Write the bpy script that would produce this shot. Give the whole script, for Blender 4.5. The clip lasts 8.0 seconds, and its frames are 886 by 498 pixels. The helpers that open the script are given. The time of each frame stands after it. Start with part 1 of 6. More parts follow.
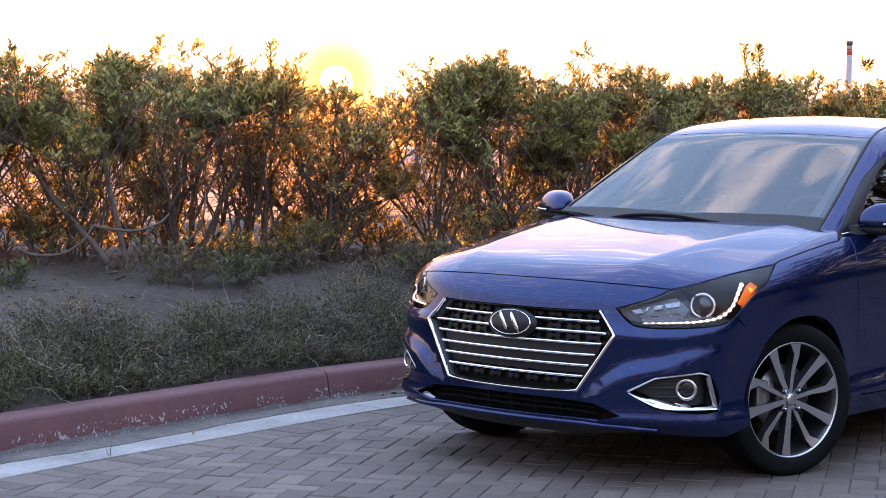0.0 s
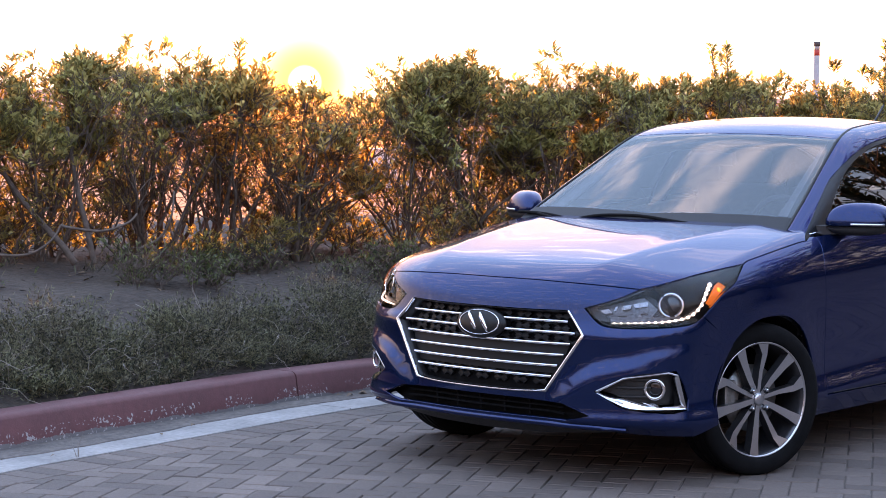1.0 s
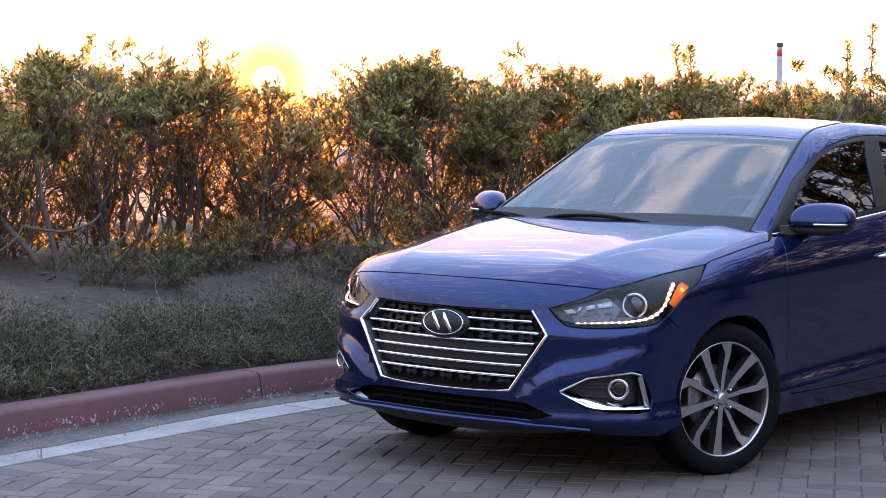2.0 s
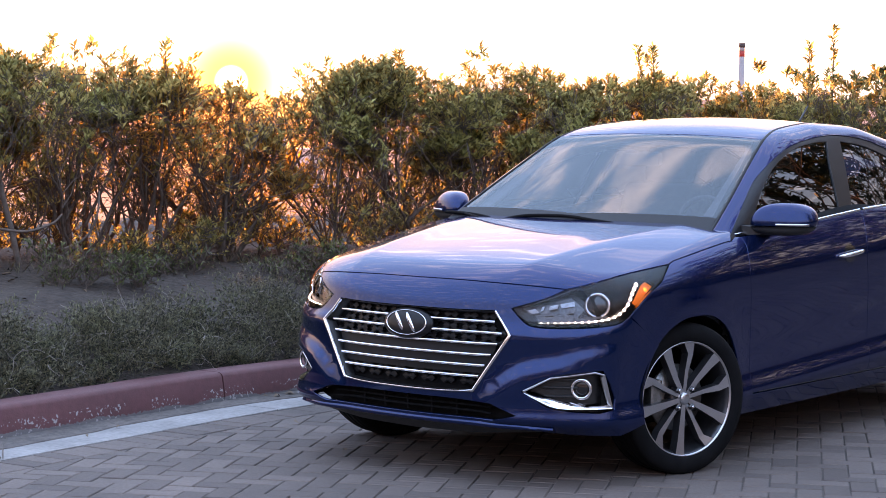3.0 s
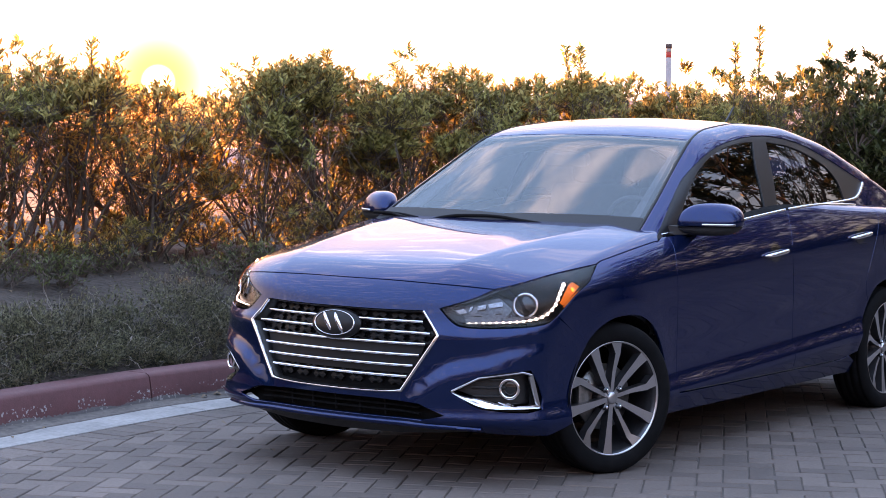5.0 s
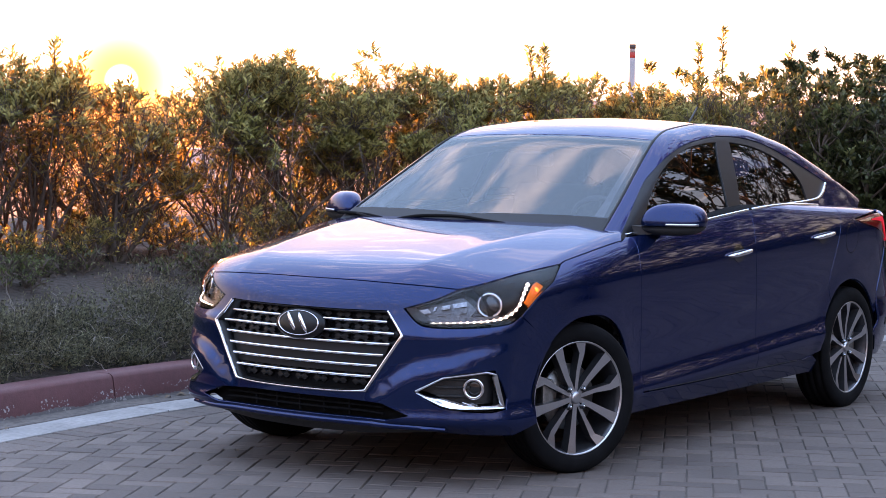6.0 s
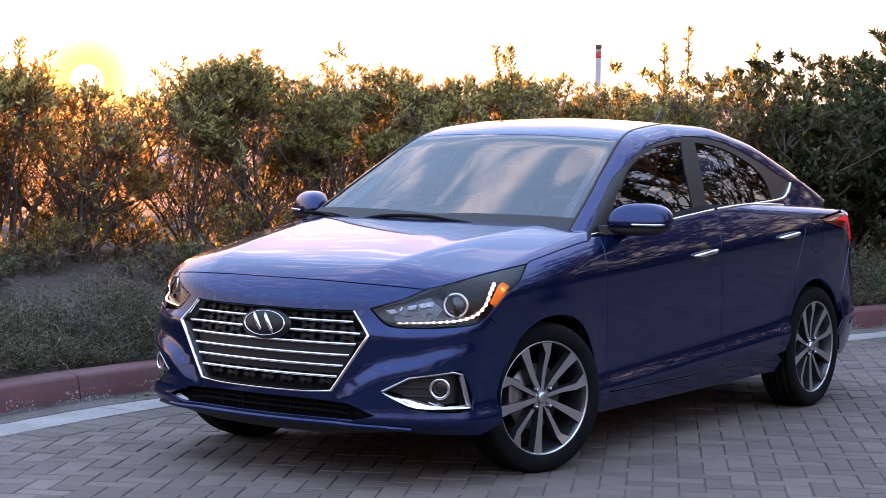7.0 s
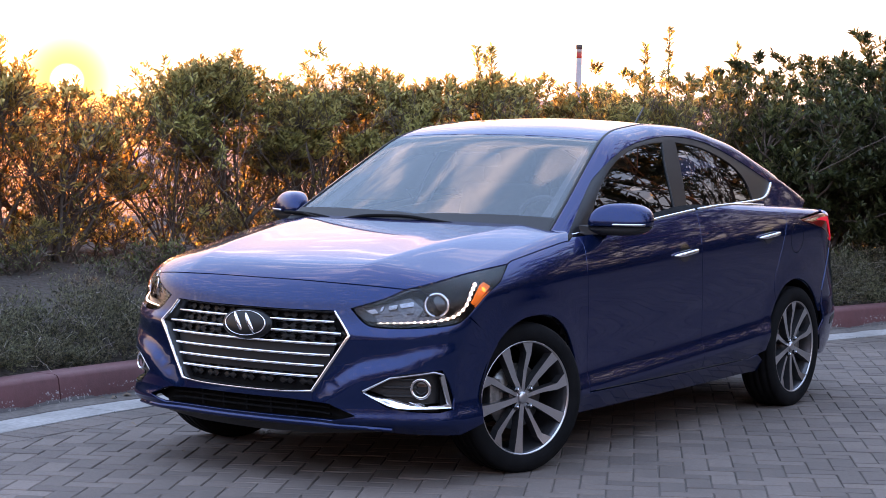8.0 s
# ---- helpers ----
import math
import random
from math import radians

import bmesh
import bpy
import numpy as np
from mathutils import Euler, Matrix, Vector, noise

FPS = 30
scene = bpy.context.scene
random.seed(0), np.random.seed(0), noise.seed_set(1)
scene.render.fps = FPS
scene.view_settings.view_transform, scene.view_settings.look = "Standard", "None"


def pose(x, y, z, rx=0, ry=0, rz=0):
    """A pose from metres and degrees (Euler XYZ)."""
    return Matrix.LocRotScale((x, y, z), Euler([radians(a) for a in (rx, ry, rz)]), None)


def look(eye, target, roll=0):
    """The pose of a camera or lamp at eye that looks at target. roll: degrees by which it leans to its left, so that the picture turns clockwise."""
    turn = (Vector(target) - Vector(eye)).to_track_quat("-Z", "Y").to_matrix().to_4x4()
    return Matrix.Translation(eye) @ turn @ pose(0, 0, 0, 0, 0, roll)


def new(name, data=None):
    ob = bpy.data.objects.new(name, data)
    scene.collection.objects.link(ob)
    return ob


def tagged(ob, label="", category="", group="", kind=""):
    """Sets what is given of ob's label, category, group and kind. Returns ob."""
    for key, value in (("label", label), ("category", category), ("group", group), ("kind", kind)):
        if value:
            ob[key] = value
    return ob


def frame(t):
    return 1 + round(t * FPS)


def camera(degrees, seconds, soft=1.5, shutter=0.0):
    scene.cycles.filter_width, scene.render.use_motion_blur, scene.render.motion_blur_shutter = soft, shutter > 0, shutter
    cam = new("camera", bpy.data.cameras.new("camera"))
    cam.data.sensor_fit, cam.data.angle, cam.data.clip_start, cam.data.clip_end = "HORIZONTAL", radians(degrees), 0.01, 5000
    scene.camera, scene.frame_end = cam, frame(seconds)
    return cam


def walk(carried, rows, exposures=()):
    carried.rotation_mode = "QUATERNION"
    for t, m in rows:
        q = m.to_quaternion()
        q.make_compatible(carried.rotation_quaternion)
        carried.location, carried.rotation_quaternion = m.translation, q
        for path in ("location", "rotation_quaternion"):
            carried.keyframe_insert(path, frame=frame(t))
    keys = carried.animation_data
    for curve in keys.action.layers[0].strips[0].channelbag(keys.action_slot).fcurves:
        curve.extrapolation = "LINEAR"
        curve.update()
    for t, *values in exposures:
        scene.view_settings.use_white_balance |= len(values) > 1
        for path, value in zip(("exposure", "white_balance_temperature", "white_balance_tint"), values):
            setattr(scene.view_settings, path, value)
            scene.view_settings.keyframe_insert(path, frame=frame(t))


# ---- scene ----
cam = camera(24.644, 8.0, soft=0.8)
EYE = (6.988, 5.100, 1.391)  # a tripod beside the drive; the head pans to its right
# seconds, yaw, pitch, roll in degrees
TURNS = [
    (0.0, 131.487, -3.527, -0.577),
    (0.5, 131.054, -3.520, -0.596),
    (1.0, 130.605, -3.514, -0.616),
    (1.5, 130.102, -3.506, -0.638),
    (3.0, 128.548, -3.483, -0.705),
    (3.5, 128.023, -3.475, -0.728),
    (4.0, 127.534, -3.468, -0.750),
    (4.5, 127.028, -3.461, -0.772),
    (6.0, 125.507, -3.438, -0.838),
    (6.5, 125.005, -3.431, -0.860),
    (7.0, 124.554, -3.424, -0.879),
    (7.5, 124.231, -3.419, -0.893),
    (8.0, 124.013, -3.416, -0.903),
]
walk(cam, [(t, pose(*EYE, 90 + pitch, roll, yaw)) for t, yaw, pitch, roll in TURNS], exposures=[(0.0, 2.14, 10000, 45), (8.0, 2.14, 10000, 45)])

# ---- sky and sun: just before sunset, the sun over the far ridge behind the hedge ----
SUN = Vector((-0.7132, -0.7010, 0.0200)).normalized()
world = bpy.data.worlds.new("dusk_sky")
scene.world = world
world.use_nodes = True
wn, wl = world.node_tree.nodes, world.node_tree.links
wn.clear()
sky = wn.new("ShaderNodeTexSky")
sky.sky_type, sky.sun_disc = "NISHITA", False
sky.sun_elevation, sky.sun_rotation = radians(6.0), math.atan2(SUN.x, SUN.y)
sky.altitude, sky.air_density, sky.dust_density, sky.ozone_density = 100, 1.0, 1.0, 1.0
tc = wn.new("ShaderNodeTexCoord")
# a high broken cloud sheet: the view direction laid on a flat layer
sep = wn.new("ShaderNodeSeparateXYZ")
wl.new(tc.outputs["Generated"], sep.inputs[0])
up = wn.new("ShaderNodeMath")
up.operation = "ADD"
up.inputs[1].default_value = 0.16
wl.new(sep.outputs["Z"], up.inputs[0])
flat = wn.new("ShaderNodeVectorMath")
flat.operation = "DIVIDE"
wl.new(tc.outputs["Generated"], flat.inputs[0])
cmb = wn.new("ShaderNodeCombineXYZ")
for k in range(3):
    wl.new(up.outputs[0], cmb.inputs[k])
wl.new(cmb.outputs[0], flat.inputs[1])
mp = wn.new("ShaderNodeMapping")
mp.inputs["Rotation"].default_value = (0, 0, 1.35)
mp.inputs["Scale"].default_value = (1.9, 1.3, 0.0)
wl.new(flat.outputs["Vector"], mp.inputs["Vector"])
cl = wn.new("ShaderNodeTexNoise")
cl.inputs["Scale"].default_value, cl.inputs["Detail"].default_value, cl.inputs["Roughness"].default_value = 6.4, 9.0, 0.62
cl.inputs["Distortion"].default_value = 0.6
wl.new(mp.outputs["Vector"], cl.inputs["Vector"])
cr = wn.new("ShaderNodeMapRange")
cr.inputs["From Min"].default_value, cr.inputs["From Max"].default_value = 0.53, 0.80
wl.new(cl.outputs["Fac"], cr.inputs["Value"])
# thin haze evens out the brightest sky round the sun; the cloud sheet is lit from below
veil = wn.new("ShaderNodeMix")
veil.data_type, veil.blend_type = "RGBA", "DARKEN"
veil.inputs["Factor"].default_value = 1.0
veil.inputs["B"].default_value = (3.8, 3.2, 2.7, 1)
wl.new(sky.outputs["Color"], veil.inputs["A"])
# away from the sun the low sky is a cool blue-grey
away = wn.new("ShaderNodeVectorMath")
away.operation = "DOT_PRODUCT"
away.inputs[1].default_value = SUN
wl.new(tc.outputs["Generated"], away.inputs[0])
turned_away = wn.new("ShaderNodeMapRange")
turned_away.interpolation_type = "SMOOTHSTEP"
turned_away.inputs["From Min"].default_value, turned_away.inputs["From Max"].default_value = 0.75, -0.35
wl.new(away.outputs["Value"], turned_away.inputs["Value"])
cool = wn.new("ShaderNodeMix")
cool.data_type, cool.blend_type = "RGBA", "MIX"
cool.inputs["B"].default_value = (1.75, 2.15, 2.60, 1)
wl.new(turned_away.outputs["Result"], cool.inputs["Factor"])
wl.new(veil.outputs["Result"], cool.inputs["A"])
base = wn.new("ShaderNodeMix")
base.data_type, base.blend_type = "RGBA", "MIX"
high = wn.new("ShaderNodeMapRange")
high.interpolation_type = "SMOOTHSTEP"
high.inputs["From Min"].default_value, high.inputs["From Max"].default_value = 0.13, 0.52
wl.new(sep.outputs["Z"], high.inputs["Value"])
wl.new(high.outputs["Result"], base.inputs["Factor"])
base.inputs["B"].default_value = (1.10, 3.10, 5.90, 1)
wl.new(cool.outputs["Result"], base.inputs["A"])
lift = wn.new("ShaderNodeMix")
lift.data_type, lift.blend_type = "RGBA", "MIX"
lift.inputs["B"].default_value = (6.4, 8.4, 10.4, 1)
wl.new(cr.outputs["Result"], lift.inputs["Factor"])
wl.new(base.outputs["Result"], lift.inputs["A"])
# the sun's aureole in the haze
toward = wn.new("ShaderNodeVectorMath")
toward.operation = "DOT_PRODUCT"
toward.inputs[1].default_value = SUN
wl.new(tc.outputs["Generated"], toward.inputs[0])
below = lift
for outer, inner_edge, tone in ((4.5, 1.5, (5.5, 4.5, 3.3, 1)), (1.6, 0.4, (9.0, 5.4, 0.95, 1)), (0.5, 0.2, (30.0, 25.0, 14.0, 1))):
    ring_of_light = wn.new("ShaderNodeMapRange")
    ring_of_light.interpolation_type = "SMOOTHSTEP"
    ring_of_light.inputs["From Min"].default_value, ring_of_light.inputs["From Max"].default_value = math.cos(radians(outer)), math.cos(radians(inner_edge))
    wl.new(toward.outputs["Value"], ring_of_light.inputs["Value"])
    gold = wn.new("ShaderNodeMix")
    gold.data_type, gold.blend_type = "RGBA", "MIX"
    gold.inputs["B"].default_value = tone
    wl.new(ring_of_light.outputs["Result"], gold.inputs["Factor"])
    wl.new(below.outputs["Result"], gold.inputs["A"])
    below = gold
bg = wn.new("ShaderNodeBackground")
bg.inputs["Strength"].default_value = 0.15
wl.new(gold.outputs["Result"], bg.inputs["Color"])
wo = wn.new("ShaderNodeOutputWorld")
wl.new(bg.outputs["Background"], wo.inputs["Surface"])
sun = new("sun", bpy.data.lights.new("sun", "SUN"))
sun.data.energy, sun.data.angle, sun.data.color = 5.0, radians(0.6), (1.0, 0.48, 0.18)
sun.matrix_world = look(SUN * 50, (0, 0, 0))

# ---- materials ----
def material(name, color, rough=0.5, metal=0.0, noise_scale=0.0, vary=0.0, bump=0.0, bump_scale=200.0, stain=0.0, stain_scale=1.5, tint=None, coat=0.0, spec=0.5, island=0.0, transl=0.0, piece=0.0, relief=0.004):
    """A Principled material with variation at two scales, relief, and tone changes from piece to piece."""
    m = bpy.data.materials.new(name)
    m.use_nodes = True
    n, l = m.node_tree.nodes, m.node_tree.links
    p = n["Principled BSDF"]
    p.inputs["Base Color"].default_value = (*color, 1)
    p.inputs["Roughness"].default_value, p.inputs["Metallic"].default_value = rough, metal
    p.inputs["Specular IOR Level"].default_value = spec
    p.inputs["Coat Weight"].default_value, p.inputs["Coat Roughness"].default_value = coat, 0.02
    co = n.new("ShaderNodeTexCoord")
    last = None

    def step(fac, dark, light):
        nonlocal last
        r = n.new("ShaderNodeMapRange")
        r.inputs["From Min"].default_value, r.inputs["From Max"].default_value = 0.3, 0.7
        r.inputs["To Min"].default_value, r.inputs["To Max"].default_value = dark, light
        l.new(fac, r.inputs["Value"])
        x = n.new("ShaderNodeVectorMath")
        x.operation = "SCALE"
        if last is None:
            x.inputs[0].default_value = color
        else:
            l.new(last, x.inputs[0])
        l.new(r.outputs["Result"], x.inputs["Scale"])
        last = x.outputs["Vector"]

    def noisy(scale, detail=5.0):
        t = n.new("ShaderNodeTexNoise")
        t.inputs["Scale"].default_value, t.inputs["Detail"].default_value = scale, detail
        l.new(co.outputs["Object"], t.inputs["Vector"])
        return t

    if tint:
        t = noisy(stain_scale * 2.3)
        x = n.new("ShaderNodeMix")
        x.data_type = "RGBA"
        x.inputs["A"].default_value, x.inputs["B"].default_value = (*color, 1), (*tint, 1)
        r = n.new("ShaderNodeMapRange")
        r.inputs["From Min"].default_value, r.inputs["From Max"].default_value = 0.35, 0.65
        l.new(t.outputs["Fac"], r.inputs["Value"])
        l.new(r.outputs["Result"], x.inputs["Factor"])
        last = x.outputs["Result"]
    if vary:
        step(noisy(noise_scale).outputs["Fac"], 1 - vary, 1 + vary)
    if stain:
        step(noisy(stain_scale, 3.0).outputs["Fac"], 1 - stain, 1 + stain)
    if island:
        g = n.new("ShaderNodeNewGeometry")
        step(g.outputs["Random Per Island"], 1 - island, 1 + island)
    if piece:
        g = n.new("ShaderNodeObjectInfo")
        step(g.outputs["Random"], 1 - piece, 1 + piece)
    if last is not None:
        l.new(last, p.inputs["Base Color"])
    if bump:
        b = n.new("ShaderNodeBump")
        b.inputs["Strength"].default_value, b.inputs["Distance"].default_value = bump, relief
        l.new(noisy(bump_scale).outputs["Fac"], b.inputs["Height"])
        l.new(b.outputs["Normal"], p.inputs["Normal"])
    if transl:
        tr = n.new("ShaderNodeBsdfTranslucent")
        if last is not None:
            l.new(last, tr.inputs["Color"])
        else:
            tr.inputs["Color"].default_value = (*color, 1)
        mx = n.new("ShaderNodeMixShader")
        mx.inputs[0].default_value = transl
        l.new(p.outputs["BSDF"], mx.inputs[1])
        l.new(tr.outputs["BSDF"], mx.inputs[2])
        l.new(mx.outputs["Shader"], n["Material Output"].inputs["Surface"])
    return m


def glass(name, tint, ior=1.5, rough=0.0):
    """A thin pane: tinted see-through with a mirror by Fresnel."""
    m = bpy.data.materials.new(name)
    m.use_nodes = True
    n, l = m.node_tree.nodes, m.node_tree.links
    n.remove(n["Principled BSDF"])
    t, g, f, x = n.new("ShaderNodeBsdfTransparent"), n.new("ShaderNodeBsdfGlossy"), n.new("ShaderNodeFresnel"), n.new("ShaderNodeMixShader")
    t.inputs["Color"].default_value = (*tint, 1)
    g.inputs["Roughness"].default_value = rough
    f.inputs["IOR"].default_value = ior
    l.new(f.outputs["Fac"], x.inputs[0])
    l.new(t.outputs["BSDF"], x.inputs[1])
    l.new(g.outputs["BSDF"], x.inputs[2])
    l.new(x.outputs["Shader"], n["Material Output"].inputs["Surface"])
    return m


def lit(name, color, strength):
    m = bpy.data.materials.new(name)
    m.use_nodes = True
    p = m.node_tree.nodes["Principled BSDF"]
    p.inputs["Base Color"].default_value = (*color, 1)
    p.inputs["Emission Color"].default_value = (*color, 1)
    p.inputs["Emission Strength"].default_value = strength
    return m


PAINT = material("blue_metallic_paint", (0.0002, 0.0175, 0.074), 0.24, 0.72, 900, 0.08, coat=1.0, stain=0.04, stain_scale=1.0, spec=0.2)
PAINT.node_tree.nodes["Principled BSDF"].inputs["Specular Tint"].default_value = (0.02, 0.24, 0.50, 1)
PAINT.node_tree.nodes["Principled BSDF"].inputs["Coat Roughness"].default_value = 0.03
PAINT.node_tree.nodes["Principled BSDF"].inputs["Coat IOR"].default_value = 1.38
LINER = material("black_underbody", (0.004, 0.004, 0.0045), 0.8, 0, 30, 0.3, bump=0.3, spec=0.12)
PLASTIC = material("black_trim_plastic", (0.014, 0.014, 0.015), 0.42, 0, 60, 0.2, bump=0.15, bump_scale=900)
GLOSS = material("gloss_black", (0.008, 0.008, 0.01), 0.12, 0, 20, 0.2, coat=0.6)
PILLAR = material("satin_black_pillar", (0.009, 0.009, 0.010), 0.32, 0, 40, 0.15, spec=0.28)
CHROME = material("chrome", (0.80, 0.80, 0.82), 0.06, 1.0, 40, 0.04)
SATIN = material("satin_silver", (0.55, 0.56, 0.58), 0.28, 1.0, 40, 0.06)
ALLOY = material("machined_alloy", (0.54, 0.54, 0.555), 0.28, 0.95, 300, 0.06)
ALLOY_DARK = material("dark_grey_alloy_pocket", (0.07, 0.07, 0.076), 0.35, 0.7, 60, 0.1)
RUBBER = material("tyre_rubber", (0.0055, 0.0055, 0.006), 0.82, 0, 25, 0.2, bump=0.3, bump_scale=350, stain=0.25, stain_scale=6, spec=0.12)
STEEL = material("brake_steel", (0.30, 0.29, 0.28), 0.4, 0.9, 60, 0.2)
SCREEN = glass("windscreen_glass", (0.80, 0.83, 0.88), 1.85)
SIDE_GLASS = glass("tinted_side_glass", (0.20, 0.21, 0.21), 1.90)
LENS = glass("lamp_lens", (0.94, 0.95, 0.97), 1.40)
RED_LENS = material("red_lamp_lens", (0.22, 0.004, 0.006), 0.12, 0, 30, 0.1, coat=1.0)
TAIL_LIT = lit("lit_tail_lamp", (0.7, 0.003, 0.02), 0.10)
LED = lit("lit_led", (1.0, 0.97, 0.92), 1.2)
GUIDE = lit("glowing_light_guide", (1.0, 0.97, 0.92), 0.02)
AMBER = lit("amber_marker", (0.75, 0.16, 0.015), 0.10)
AMBER_LIT = lit("lit_amber_bulb", (1.0, 0.32, 0.03), 0.5)
LAMP_INSIDE = material("lamp_reflector", (0.24, 0.245, 0.26), 0.26, 0.95, 90, 0.3)
MESH_BLACK = material("black_grille_mesh", (0.006, 0.006, 0.0065), 0.5, 0, 40, 0.15, spec=0.3)
SENSOR = material("flat_dark_sensor_panel", (0.010, 0.010, 0.011), 0.55, 0, 40, 0.1, spec=0.3)
LAMP_MID = material("lamp_ribs", (0.10, 0.105, 0.112), 0.3, 0.9, 90, 0.35)
LAMP_DARK = material("lamp_bezel", (0.012, 0.012, 0.014), 0.18, 0.3, 50, 0.15)
CABIN_GREY = material("grey_cabin_trim", (0.13, 0.13, 0.137), 0.7, 0, 40, 0.15, bump=0.2)
CABIN_DARK = material("dark_cabin_trim", (0.055, 0.056, 0.06), 0.7, 0, 40, 0.15, bump=0.2)
SEAT = material("grey_seat_cloth", (0.09, 0.09, 0.10), 0.9, 0, 90, 0.2, bump=0.4, bump_scale=600)

PAVER = material("grey_brown_paver", (0.124, 0.088, 0.075), 0.85, 0, 60, 0.14, bump=0.5, bump_scale=260, stain=0.20, stain_scale=0.9, piece=0.17)
PAVER_FAR = material("grey_brown_paver_joined", (0.124, 0.088, 0.075), 0.85, 0, 60, 0.14, bump=0.5, bump_scale=260, stain=0.20, stain_scale=0.9, island=0.17)
SAND = material("dark_joint_sand", (0.086, 0.066, 0.056), 0.95, 0, 90, 0.3, bump=0.5)
CONCRETE = material("pale_gutter_concrete", (0.262, 0.240, 0.228), 0.85, 0, 45, 0.16, bump=0.5, bump_scale=120, stain=0.24, stain_scale=2.6)
SOIL = material("dry_brown_soil", (0.047, 0.029, 0.023), 0.95, 0, 22, 0.35, bump=1.0, bump_scale=28, relief=0.03, stain=0.22, stain_scale=0.8, tint=(0.066, 0.045, 0.034))
BARK = material("grey_brown_bark", (0.120, 0.083, 0.066), 0.9, 0, 30, 0.3, bump=0.7, bump_scale=120)
LEAF = material("shrub_leaf", (0.350, 0.305, 0.108), 0.68, 0, 0, 0, spec=0.25, island=0.45, transl=0.68, tint=(0.385, 0.275, 0.105), stain_scale=0.8)
# brighter, yellower copy of LEAF: the sun's backlight is put into its colour
LEAF_SUN = material("thin_backlit_leaf", (0.50, 0.34, 0.11), 0.7, 0, 0, 0, spec=0.2, island=0.4, transl=0.84, tint=(0.50, 0.30, 0.11), stain_scale=0.8)
LEAF_GREEN = material("green_shrub_leaf", (0.070, 0.088, 0.033), 0.45, 0, 0, 0, island=0.5, transl=0.35, tint=(0.076, 0.082, 0.032), stain_scale=0.8)
LEAF_MID = material("mid_green_shrub_leaf", (0.135, 0.150, 0.055), 0.45, 0, 0, 0, island=0.5, transl=0.45, tint=(0.155, 0.140, 0.055), stain_scale=0.8)
LEAF_DARK = material("dark_shrub_leaf", (0.046, 0.060, 0.028), 0.40, 0, 0, 0, island=0.45, transl=0.25)
COVER = material("ground_cover_leaf", (0.125, 0.122, 0.062), 0.7, 0, 0, 0, island=0.65, transl=0.25, tint=(0.110, 0.090, 0.056), stain_scale=1.2)
COVER_GREEN = material("weed_leaf", (0.098, 0.112, 0.040), 0.6, 0, 0, 0, island=0.5, transl=0.35)
LITTER = material("fallen_dry_leaf", (0.13, 0.075, 0.045), 0.8, 0, 0, 0, island=0.5)
WHITE_WALL = material("pale_far_wall", (0.55, 0.50, 0.48), 0.9, 0, 0.3, 0.1)
DRY = material("dry_twig", (0.25, 0.205, 0.175), 0.9, 0, 0, 0, island=0.4)

# ---- body shape of the car: x ahead of the front axle, y to the car's own left, z up ----
def curve_of(xs, ys, soft):
    """A smooth function through a short table, rounded over about soft metres."""
    g = np.linspace(xs[0] - 0.5, xs[-1] + 0.5, 5000)
    v = np.interp(g, xs, ys)
    lo, hi = (ys[1] - ys[0]) / (xs[1] - xs[0]), (ys[-1] - ys[-2]) / (xs[-1] - xs[-2])
    v = np.where(g < xs[0], ys[0] + lo * (g - xs[0]), np.where(g > xs[-1], ys[-1] + hi * (g - xs[-1]), v))
    step = g[1] - g[0]
    n = max(1, int(3 * soft / step))
    w = np.exp(-0.5 * (np.arange(-n, n + 1) * step / soft) ** 2)
    v = np.convolve(np.pad(v, n, mode="reflect", reflect_type="odd"), w / w.sum(), mode="valid")
    return lambda q: np.interp(q, g, v)


def smax(p, q, k):
    h = np.maximum(k - np.abs(p - q), 0) / k
    return np.maximum(p, q) + h * h * k * 0.25


hood_mid = curve_of((-2.2, -1.5, -0.6, -0.28, -0.1, 0.2, 0.5, 0.68, 0.8), (1.125, 1.098, 1.022, 0.986, 0.965, 0.925, 0.875, 0.83, 0.78), 0.10)
deck_mid = curve_of((-3.7, -3.5, -3.2, -2.8, -2.0), (0.975, 0.995, 1.015, 1.042, 1.08), 0.05)
plan_width = curve_of((-3.6, -3.2, -2.58, -1.5, -0.6, 0.0, 0.4, 0.9), (0.80, 0.845, 0.862, 0.865, 0.862, 0.858, 0.835, 0.78), 0.12)
crease_height = curve_of((-3.4, -2.48, -1.48, -0.43, 0.3), (0.965, 0.92, 0.86, 0.80, 0.77), 0.15)
side_section = curve_of((-0.75, -0.62, -0.51, -0.44, -0.30, -0.10, 0.0, 0.08, 0.16, 0.25), (-0.10, -0.042, -0.004, -0.026, -0.022, -0.004, 0.0, -0.018, -0.045, -0.085), 0.019)
nose_height = curve_of((0.10, 0.2, 0.24, 0.36, 0.5, 0.61, 0.68, 0.74, 0.79, 0.86), (0.70, 0.785, 0.82, 0.825, 0.825, 0.81, 0.79, 0.775, 0.75, 0.66), 0.02)
tail_height = curve_of((0.15, 0.25, 0.45, 0.62, 0.75, 0.95, 1.05), (0.05, -0.045, -0.075, -0.045, 0.015, 0.05, 0.06), 0.03)
arch_flare = 0.006


